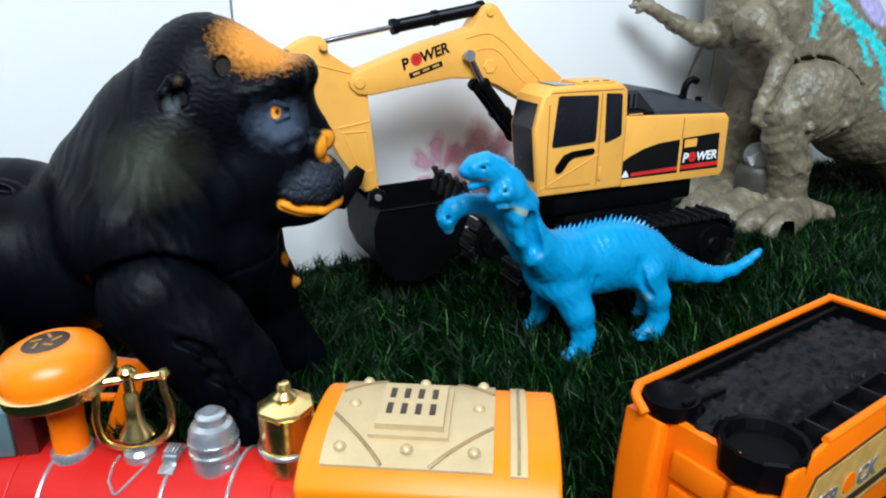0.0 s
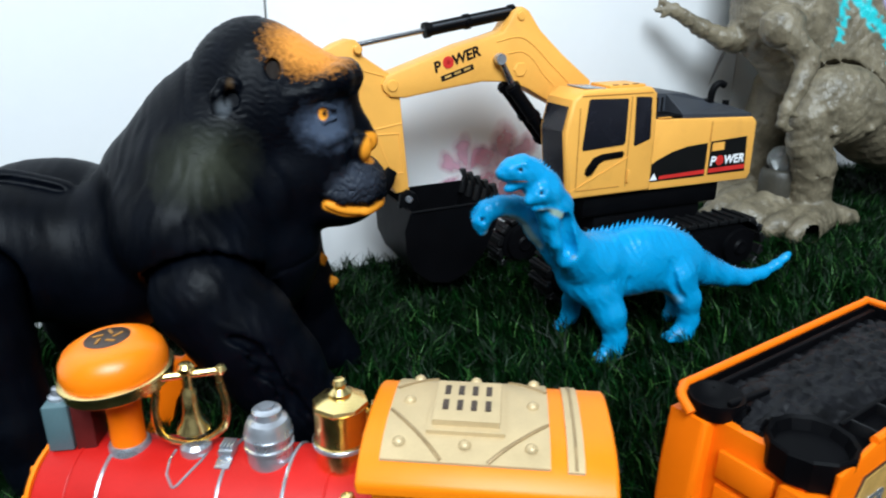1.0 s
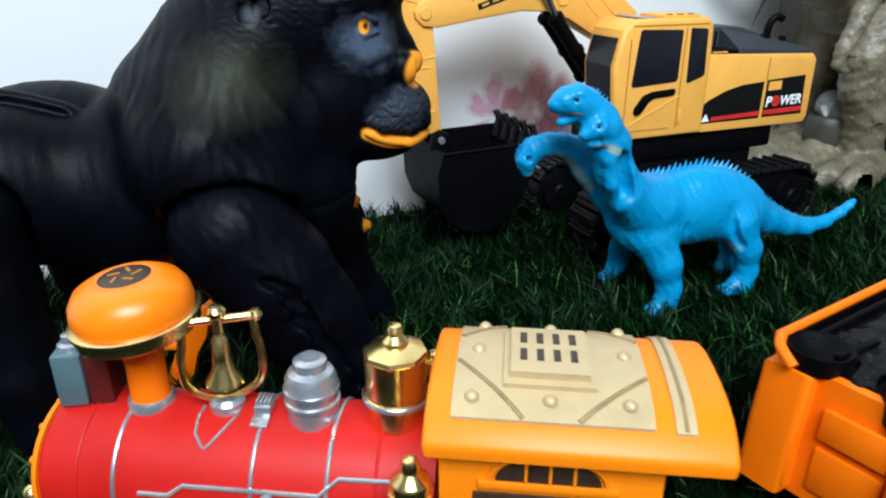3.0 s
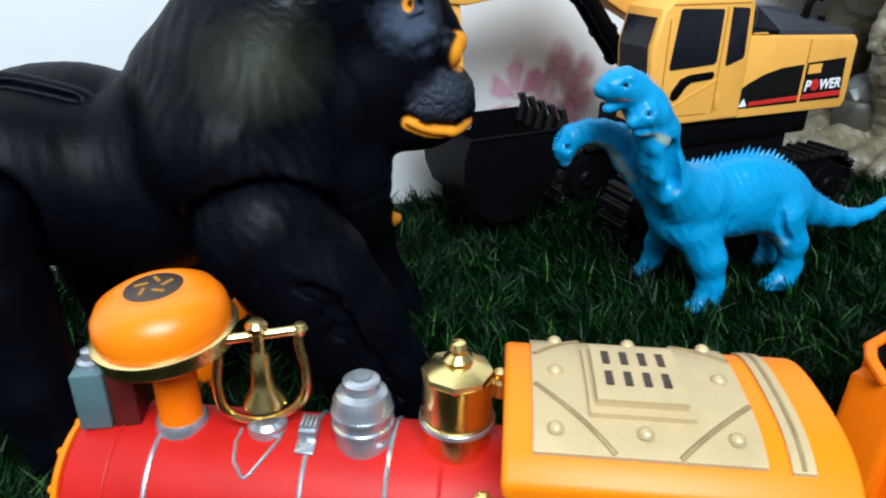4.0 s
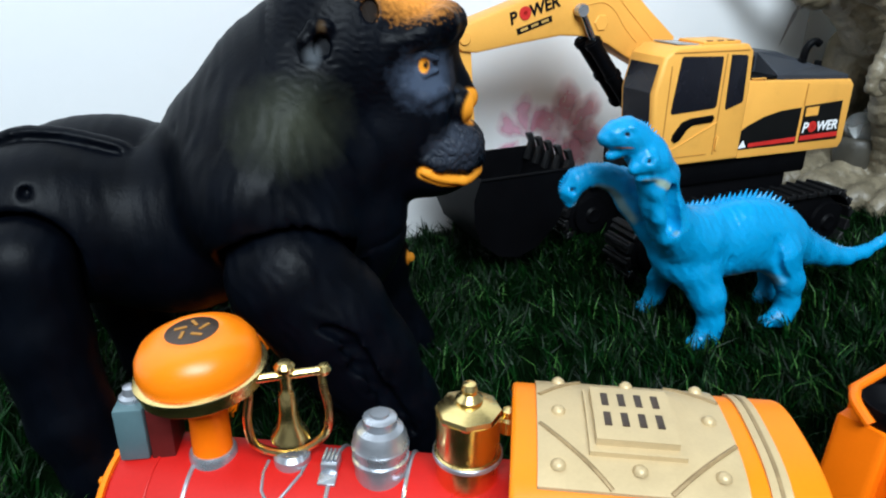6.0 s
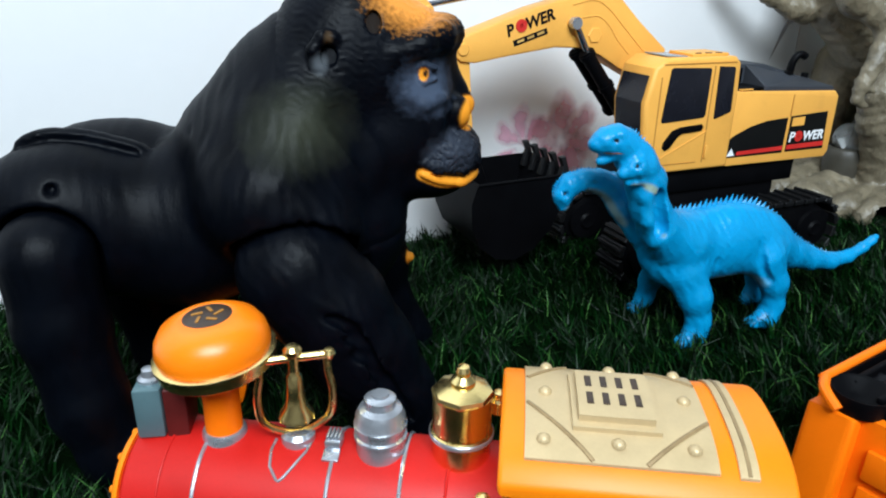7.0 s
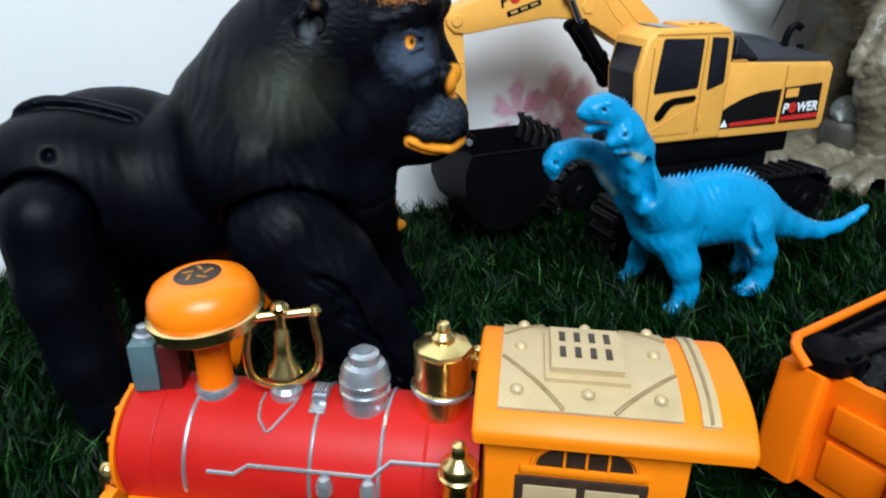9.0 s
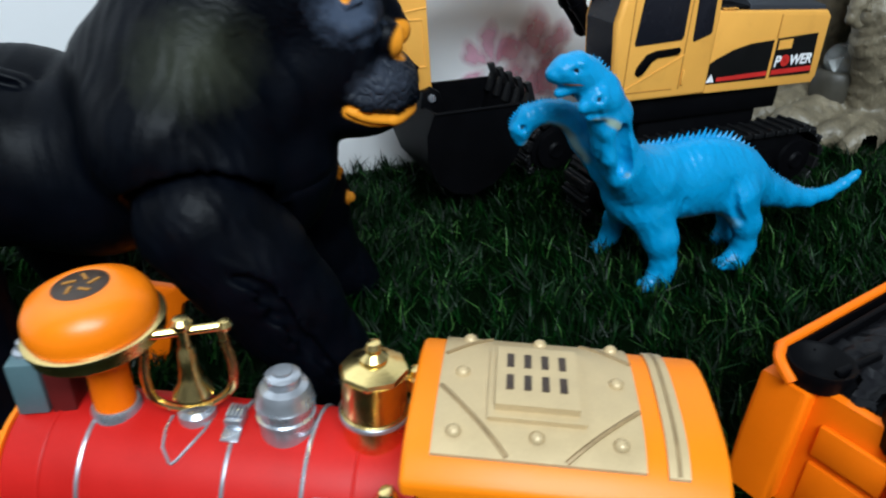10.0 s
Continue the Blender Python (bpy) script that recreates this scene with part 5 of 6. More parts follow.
        part("rod_eye", lathe([(0.0, -0.003), (0.0045, -0.003), (0.0050, 0.0), (0.0045, 0.003), (0.0, 0.003)], 20, (-0.0895, yc, 0.2047), "Y"), M_SILVER, ram)
    # bucket
    bx0, bx1 = 0.030, 0.106
    arc = [(-0.178, 0.0890), (-0.183, 0.074), (-0.182, 0.055), (-0.175, 0.038), (-0.160, 0.026), (-0.143, 0.023), (-0.126, 0.030), (-0.111, 0.046), (-0.101, 0.068), (-0.095, 0.0910)]
    bm = bmesh.new()
    inner = [(-0.1435 + (x + 0.1435) * 0.93, 0.091 + (z - 0.091) * 0.95) for x, z in arc]
    for poly in (arc,):
        rows = [[bm.verts.new((x, y, z)) for x, z in arc] for y in (bx0, bx1)] + [[bm.verts.new((x, y, z)) for x, z in inner] for y in (bx0 + 0.003, bx1 - 0.003)]
    for i in range(len(arc) - 1):
        bm.faces.new((rows[0][i], rows[0][i + 1], rows[1][i + 1], rows[1][i]))
        bm.faces.new((rows[2][i], rows[3][i], rows[3][i + 1], rows[2][i + 1]))
    bm.faces.new(rows[0][::-1])
    bm.faces.new(rows[1])
    bm.faces.new(rows[2])
    bm.faces.new(rows[3][::-1])
    for a, b in ((0, 2), (1, 3)):
        for i in (0,):
            bm.faces.new((rows[a][0], rows[b][0], rows[b][-1], rows[a][-1]))
    for i in (0, -1):
        bm.faces.new((rows[0][i], rows[1][i], rows[3][i], rows[2][i]))
    bmesh.ops.recalc_face_normals(bm, faces=bm.faces[:])
    bucket = part("bucket", bm, M_BLACK, root, "black digging bucket with teeth")
    for i in range(5):
        y = bx0 + 0.008 + i * (bx1 - bx0 - 0.016) / 4
        part("tooth", prism([(-0.104, 0.082), (-0.100, 0.0960), (-0.1035, 0.1035), (-0.0985, 0.1040), (-0.0935, 0.0900), (-0.0975, 0.0800)], y - 0.0032, y + 0.0032, 0.0008), M_TRACK, bucket)
    part("rim", tube([(-0.178, bx0, 0.0890), (-0.095, bx0, 0.0910)], 0.0012, 8), M_BLACK, bucket)
    link = part("bucket_link", prism([(-0.1945, 0.1180), (-0.1880, 0.1230), (-0.1815, 0.1180), (-0.1850, 0.1080), (-0.2000, 0.0880), (-0.2090, 0.0900), (-0.2080, 0.0980)], by0 - 0.008, by0 - 0.002, 0.0015), M_BLACK, root)
    part("link_ear", prism([(-0.180, 0.0880), (-0.1780, 0.0990), (-0.1715, 0.1020), (-0.1650, 0.0985), (-0.1600, 0.0860), (-0.168, 0.070)], by0 - 0.006, by0 + 0.0, 0.0012), M_BLACK, link)
    part("pin", lathe([(0.0, -0.001), (0.0026, -0.001), (0.0030, 0.0), (0.0030, 0.006), (0.0, 0.006)], 16, (-0.1715, by0 - 0.007, 0.0945), "Y"), M_SILVER, link)


build_excavator()


# the locomotive
def build_locomotive():
    root = thing("toy_locomotive", pose(0, 0.2335, 0, 0, 0, -5), "red and orange plastic toy steam locomotive with gold fittings", "toy train")
    BX0, BX1, BZ, BR = -0.1915, -0.047, 0.0422, 0.0270
    boiler = part("boiler", lathe([(0.0, BX0), (BR - 0.002, BX0), (BR, BX0 + 0.002), (BR, BX1), (0.0, BX1)], 64, (0, 0, BZ), "X"), M_RED, root)

    def on_boiler(x, deg, r=BR):
        a = radians(deg)
        return (x, -r * math.sin(a), BZ + r * math.cos(a))

    for x in (-0.1620, -0.1115, -0.0845):
        part("boiler_band", tube([on_boiler(x, d, BR + 0.0001) for d in range(-100, 101, 5)], 0.00085, 8), M_SILVER, boiler, "silver painted band")
    part("boiler_seam", tube([on_boiler(-0.0675, d, BR) for d in range(-100, 101, 5)], 0.0006, 8), M_RED, boiler)
    part("boiler_seam", tube([on_boiler(-0.176, d, BR) for d in range(-100, 101, 5)], 0.0006, 8), M_RED, boiler)
    part("bell_cord", tube([on_boiler(-0.1300 + x, d, BR + 0.0002) for x, d in ((-0.0055, 4), (-0.0058, 16), (-0.0045, 30), (-0.0010, 40), (0.0, 41), (0.0015, 38), (0.0050, 26), (0.0078, 14), (0.0085, 4))], 0.0006, 8), M_SILVER, boiler, "silver painted cord")
    rail = [(-0.152, 76), (-0.141, 76), (-0.1355, 68), (-0.087, 68), (-0.080, 55), (-0.049, 54)]
    part("hand_rail", tube([on_boiler(x, d, BR + 0.001) for x, d in rail], 0.0009, 8), M_SILVER, boiler, "silver painted rail")
    for x in (-0.105, -0.088):
        part("rail_knob", lathe([(0.0, 0.0), (0.0034, 0.0), (0.0034, 0.004), (0.0022, 0.0065), (0.0, 0.0075)], 20, on_boiler(x, 84, BR + 0.001)), M_SILVER, boiler)
    # smoke box front and buffer
    part("front_ring", lathe([(0.018, -0.0022), (BR - 0.0024, -0.0022), (BR - 0.0006, -0.0008), (BR - 0.0004, 0.001), (0.018, 0.001), (0.018, -0.0022)], 48, (BX0 - 0.001, 0, BZ), "X"), M_AMBER, root, "orange smokebox ring")
    for d in range(0, 360, 30):
        part("ring_bolt", lathe([(0.0, -0.0016), (0.0014, -0.0008), (0.0016, 0.001), (0.0, 0.001)], 10, on_boiler(BX0 - 0.0035, d, BR - 0.0040), "X"), M_AMBER, root)
    part("smokebox_door", lathe([(0.0, -0.006), (0.010, -0.005), (0.019, -0.001), (0.019, 0.001), (0.0, 0.001)], 40, (BX0 - 0.0015, 0, BZ), "X"), M_BLACK, root)
    # lamp box
    lamp = part("headlamp", box((0.0105, 0.0140, 0.0215), (-0.1850, -0.001, 0.0800), 0.0010, (0, 0, 14)), M_TEAL, root, "teal grey lamp box")
    part("lamp_side", box((0.0085, 0.0170, 0.0215), (-0.1763, 0.0040, 0.0785), 0.0008, (0, 0, 14)), M_MAROON, lamp, "dull maroon side")
    part("lamp_cap", lathe([(0.0045, 0.0), (0.0045, 0.0014), (0.0030, 0.0022), (0.0026, 0.0050), (0.0, 0.0056)], 20, (-0.1853, 0.0, 0.0907)), M_SILVER, lamp)
    # chimney: red-lead tube, gold rim, domed orange cap with a dark vent
    cx = -0.1572
    ch = part("chimney", lathe([(0.0084, 0.0660), (0.0072, 0.0690), (0.0069, 0.0850), (0.0076, 0.0960), (0.0100, 0.1010), (0.0, 0.1010)], 36, (cx, 0, 0)), M_ORANGE, root)
    part("chimney_foot", lathe([(0.0086, 0.0600), (0.0086, 0.0705), (0.0078, 0.0720), (0.0, 0.0720)], 36, (cx, 0, 0)), M_SILVER, ch, "silver collar")
    tip = pose(cx, 0, 0.1045, 3, -4, 0)
    bm = lathe([(0.0090, -0.0052), (0.0190, -0.0048), (0.0212, -0.0040), (0.0218, -0.0034), (0.0218, 0.0000), (0.0228, 0.0004), (0.0228, 0.0018), (0.0216, 0.0024), (0.0, 0.0024)], 56)
    bm.transform(tip)
    part("rim", bm, M_GOLD, ch, "gold chrome rim")
    bm = lathe([(0.0208, 0.0020), (0.0213, 0.0050), (0.0204, 0.0095), (0.0180, 0.0132), (0.0138, 0.0155), (0.0092, 0.0167), (0.0084, 0.0163), (0.0, 0.0161)], 56)
    bm.transform(tip)
    cap = part("cap", bm, M_CAP, ch, "glossy domed orange cap", smooth=60)
    bm = lathe([(0.0, 0.0169), (0.0084, 0.0169), (0.0090, 0.0166), (0.0086, 0.0158), (0.0, 0.0158)], 40)
    bm.transform(tip)
    part("vent", bm, M_BROWN, cap, "dark round vent with orange flecks")
    for i in range(5):
        a = 2 * math.pi * i / 5 + 0.5
        bm = box((0.0042, 0.0011, 0.0005), (0.0042 * math.cos(a), 0.0042 * math.sin(a), 0.0170), 0, (0, 0, math.degrees(a) + 35))
        bm.transform(tip)
        part("vent_fleck", bm, M_SEAM, cap)
    # bell in its lyre frame
    bell = part("bell_frame", tube(bezier([(0.0125, 0, 0.1060), (0.0128, 0, 0.0980), (0.0142, 0, 0.0880), (0.0118, 0, 0.0775), (0.0, 0, 0.0722), (-0.0118, 0, 0.0775), (-0.0142, 0, 0.0880), (-0.0128, 0, 0.0980), (-0.0125, 0, 0.1060)], 7), 0.0016, 10), M_GOLD, root, "gold chrome lyre frame")
    turn = pose(-0.1273, 0, 0, 0, 0, 22)
    bell.matrix_basis = turn
    part("yoke", tube([(-0.0145, 0, 0.1052), (0.0145, 0, 0.1052)], 0.0016, 10), M_GOLD, bell)
    for s in (-1, 1):
        part("yoke_end", lathe([(0.0, -0.0022), (0.0018, -0.0018), (0.0026, 0.0), (0.0018, 0.0018), (0.0, 0.0022)], 16, (0.0135 * s, 0, 0.1055)), M_GOLD, bell)
    part("knob", lathe([(0.0022, 0.1030), (0.0020, 0.1058), (0.0034, 0.1072), (0.0036, 0.1090), (0.0024, 0.1104), (0.0, 0.1108)], 20), M_GOLD, bell)
    part("bell", lathe([(0.0014, 0.1045), (0.0022, 0.1010), (0.0018, 0.0995), (0.0030, 0.0980), (0.0034, 0.0900), (0.0042, 0.0850), (0.0066, 0.0812), (0.0070, 0.0795), (0.0050, 0.0786), (0.0030, 0.0765), (0.0, 0.0760)], 32), M_GOLD, bell, "gold chrome bell", smooth=60)
    part("foot", lathe([(0.0066, 0.0600), (0.0066, 0.0718), (0.0052, 0.0735), (0.0, 0.0735)], 24), M_SILVER, bell, "silver foot")
    # small ribbed saddle
    sd = part("saddle_clip", box((0.0062, 0.0070, 0.0040), (-0.1122, -0.0025, 0.0712), 0.0006), M_SILVER, root, "silver ribbed clip")
    for i in range(4):
        part("clip_rib", box((0.0010, 0.0064, 0.0022), (-0.1144 + 0.0015 * i, -0.0015, 0.0736), 0.0003), M_SILVER, sd)
    part("clip_tongue", box((0.0064, 0.0052, 0.0014), (-0.1122, -0.0080, 0.0686), 0.0004, (18, 0, 0)), M_SILVER, sd)
    # sand dome
    part("sand_dome", lathe([(0.0094, 0.0560), (0.0094, 0.0740), (0.0102, 0.0746), (0.0102, 0.0760), (0.0094, 0.0766), (0.0094, 0.0790), (0.0102, 0.0796), (0.0102, 0.0810), (0.0096, 0.0818), (0.0095, 0.0845), (0.0082, 0.0872), (0.0060, 0.0884),
                              (0.0058, 0.0898), (0.0060, 0.0902), (0.0060, 0.0916), (0.0048, 0.0924), (0.0034, 0.0926), (0.0032, 0.0936), (0.0, 0.0938)], 40, (-0.0943, -0.001, 0)), M_SILVER, root, "silver stepped sand dome")
    # gold steam dome
    sd = part("steam_dome", lathe([(0.0112, 0.0560), (0.0112, 0.0770), (0.0118, 0.0772), (0.0118, 0.0792), (0.0112, 0.0796), (0.0112, 0.0948), (0.0, 0.0948)], 40, (-0.0636, 0.0013, 0)), M_GOLD, root, "gold chrome steam dome")
    part("dome_band", lathe([(0.0121, 0.0), (0.0124, 0.0004), (0.0124, 0.0018), (0.0121, 0.0022), (0.0121, 0.0)], 40, (-0.0636, 0.0013, 0.0771)), M_SILVER, sd, "silver band")
    part("dome_lid", lathe([(0.0116, 0.0944), (0.0118, 0.0952), (0.0112, 0.0966), (0.0060, 0.0988), (0.0044, 0.0992), (0.0, 0.0992)], 8, (-0.0636, 0.0013, 0)), M_GOLD, sd, "gold faceted lid", smooth=20)
    part("dome_knob", lathe([(0.0048, 0.0986), (0.0048, 0.1006), (0.0032, 0.1020), (0.0026, 0.1026), (0.0030, 0.1044), (0.0022, 0.1062), (0.0, 0.1070)], 20, (-0.0636, 0.0013, 0)), M_GOLD, sd)
    part("whistle", lathe([(0.0012, 0.0840), (0.0034, 0.0850), (0.0034, 0.0900), (0.0022, 0.0908), (0.0022, 0.0934), (0.0, 0.0940)], 16, (-0.0500, 0.006, 0)), M_GOLD, sd)
    # injector in front
    part("injector", merged(lathe([(0.0060, 0.0420), (0.0060, 0.0620), (0.0066, 0.0630), (0.0066, 0.0690), (0.0060, 0.0700), (0.0040, 0.0716), (0.0030, 0.0730), (0.0034, 0.0752), (0.0024, 0.0776), (0.0, 0.0786)], 24, (-0.0535, -0.0330, 0)),
                            lathe([(0.0062, 0.0640), (0.0075, 0.0650), (0.0062, 0.0660)], 24, (-0.0535, -0.0330, 0))), M_GOLD, root, "gold chrome injector")
    # cab
    cab = part("cab", box((0.070, 0.056, 0.066), (-0.0095, -0.006, 0.0560), 0.0015), M_AMBER, root)
    arch = [(-0.0265 + 0.0165 * (1 - math.cos(math.pi * i / 16)), 0.0735 + 0.0085 * math.sin(math.pi * i / 16)) for i in range(17)]
    part("fanlight", prism(arch, -0.0350, -0.0335), M_BROWN, cab, "dark arched fanlight", smooth=0)
    for i in range(3):
        part("fanlight_bar", box((0.0009, 0.0012, 0.0075), (-0.0170 + 0.0075 * i, -0.0350, 0.0772), 0), M_AMBER, cab)
    part("arch_moulding", tube([(x, -0.0342, z) for x, z in [(-0.0280 + 0.018 * (1 - math.cos(math.pi * i / 16)), 0.0735 + 0.0100 * math.sin(math.pi * i / 16)) for i in range(17)]], 0.0010, 6), M_AMBER, cab)
    part("sill_moulding", box((0.044, 0.0024, 0.0030), (-0.0100, -0.0345, 0.0715), 0.0006), M_AMBER, cab)
    part("window_frame", box((0.046, 0.0022, 0.030), (-0.0105, -0.0338, 0.0530), 0.0006), M_BROWN, cab, "dark window frame")
    for s in (-1, 1):
        part("window_pane", box((0.0185, 0.0010, 0.024), (-0.0105 + 0.0107 * s, -0.0351, 0.0525), 0.0003), M_CHAMPAGNE, cab)
    # arched roof
    RX0, RX1, HW, TOP, MID = -0.0490, 0.0440, 0.0345, 0.1000, -0.006

    def arch_z(y):
        return TOP - 2.5 * (y - MID) ** 2 - 5500 * (y - MID) ** 4

    bm = bmesh.new()
    ys = [MID - HW + 2 * HW * i / 28 for i in range(29)]
    up = [(y, arch_z(y)) for y in ys]
    lo = [(y, arch_z(y) - 0.0050) for y in ys[::-1]]
    ring = up + lo
    a = [bm.verts.new((RX0, y, z)) for y, z in ring]
    b = [bm.verts.new((RX1, y, z)) for y, z in ring]
    bm.faces.new(a)
    bm.faces.new(b[::-1])
    for i in range(len(ring)):
        bm.faces.new((a[i], b[i], b[(i + 1) % len(ring)], a[(i + 1) % len(ring)]))
    bmesh.ops.recalc_face_normals(bm, faces=bm.faces[:])
    es = [e for e in bm.edges if e.calc_face_angle(0) > radians(40)]
    bmesh.ops.bevel(bm, geom=es, offset=0.0016, segments=3, affect="EDGES", profile=0.5)
    roof = part("cab_roof", bm, M_AMBER, root, "orange arched roof")

    def sheet(x0, x1, y0, y1, rise, thick=0.0010, n=14):
        """A curved plate that follows the roof."""
        bm = bmesh.new()
        rows = []
        for h in (rise, rise - thick):
            rows.append([[bm.verts.new((x, y0 + (y1 - y0) * i / n, arch_z(y0 + (y1 - y0) * i / n) + h)) for i in range(n + 1)] for x in (x0, x1)])
        t, u = rows
        for i in range(n):
            bm.faces.new((t[0][i], t[1][i], t[1][i + 1], t[0][i + 1]))
            bm.faces.new((t[0][i], t[0][i + 1], u[0][i + 1], u[0][i]))
            bm.faces.new((t[1][i + 1], t[1][i], u[1][i], u[1][i + 1]))
        for i in (0, n):
            bm.faces.new((t[0][i], u[0][i], u[1][i], t[1][i]))
        bmesh.ops.recalc_face_normals(bm, faces=bm.faces[:])
        return bm

    plate = part("roof_plate", sheet(-0.0408, 0.0202, -0.0340, 0.0225, 0.0012), M_CHAMPAGNE, roof, "champagne gold riveted plate")
    for x, y in ((-0.0327, 0.0190), (-0.0088, 0.0190), (0.0153, 0.0190), (-0.0338, -0.0034), (0.0143, -0.0034), (-0.0347, -0.0275), (-0.0106, -0.0275), (0.0134, -0.0275)):
        part("rivet", lathe([(0.0024, -0.0002), (0.0022, 0.0008), (0.0013, 0.0017), (0.0, 0.0020)], 16, (x, y, arch_z(y) + 0.0012)), M_CHAMPAGNE, plate)
    for (xa, ya), (xb, yb) in (((-0.0400, -0.0105), (-0.0190, -0.0335)), ((-0.0020, -0.0335), (0.0198, -0.0150)), ((-0.0400, 0.0060), (-0.0250, 0.0210)), ((0.0050, 0.0210), (0.0198, 0.0080))):
        pts = [(xa + (xb - xa) * i / 8, ya + (yb - ya) * i / 8) for i in range(9)]
        part("plate_crease", tube([(x, y, arch_z(y) + 0.0012) for x, y in pts], 0.0008, 6), M_GOLDLINE, plate)
    vent = part("roof_vent", sheet(-0.0232, 0.0018, -0.0205, 0.0072, 0.0052, 0.0050), M_CHAMPAGNE, plate, "raised vent with eight slots")
    part("vent_ledge", sheet(-0.0252, 0.0038, -0.0232, 0.0090, 0.0028, 0.0026), M_CHAMPAGNE, vent)
    for i in range(4):
        for y in (-0.0006, -0.0110):
            x = -0.0190 + 0.0054 * i
            part("vent_slot", box((0.0023, 0.0068, 0.0006), (x, y, arch_z(y) + 0.0052), 0.0002), M_BROWN, vent)
    strip = part("roof_strip", sheet(0.0262, 0.0322, -0.0345, 0.0230, 0.0010), M_CHAMPAGNE, roof, "champagne gold strip")
    part("strip_groove", sheet(0.0286, 0.0298, -0.0340, 0.0220, 0.0013, 0.0006), M_GOLDLINE, strip)
    # chassis and wheels
    part("chassis", box((0.215, 0.050, 0.014), (-0.0830, 0, 0.0190), 0.002), M_BLACK, root)
    part("running_board", box((0.150, 0.074, 0.0030), (-0.1150, 0, 0.0270), 0.0008), M_AMBER, root)
    part("pilot", prism([(-0.195, 0.030), (-0.195, 0.018), (-0.212, 0.004), (-0.216, 0.004), (-0.200, 0.030)], -0.030, 0.030, 0.0010), M_AMBER, root, "orange pilot")
    part("pilot_lamp", lathe([(0.0, 0.0), (0.0040, 0.0), (0.0046, 0.004), (0.0036, 0.009), (0.0022, 0.011), (0.0, 0.012)], 20, (-0.1990, -0.020, 0.030)), M_GOLD, root, "gold pilot lamp")
    for x, r in ((-0.165, 0.012), (-0.120, 0.0155), (-0.080, 0.0155), (-0.010, 0.0120)):
        for s in (-1, 1):
            wheel = part("wheel", lathe([(0.0, -0.002), (r * 0.25, -0.003), (r * 0.3, -0.001), (r * 0.78, -0.001), (r * 0.82, -0.0028), (r, -0.0025), (r, 0.003), (0.0, 0.003)], 32, (x, 0.031 * s, r), "Y"), M_BLACK, root)
            part("hub", lathe([(0.0, -0.0045), (r * 0.2, -0.0040), (r * 0.22, 0.0), (0.0, 0.0)], 16, (x, 0.031 * s, r), "Y"), M_GOLD, wheel)

    part("coupling", tube(bezier([(0.030, -0.010, 0.016), (0.046, -0.012, 0.024), (0.058, -0.004, 0.030), (0.068, 0.008, 0.028), (0.074, 0.016, 0.020)], 6), 0.0012, 8), M_GREY, root, "dark wire coupling")


build_locomotive()


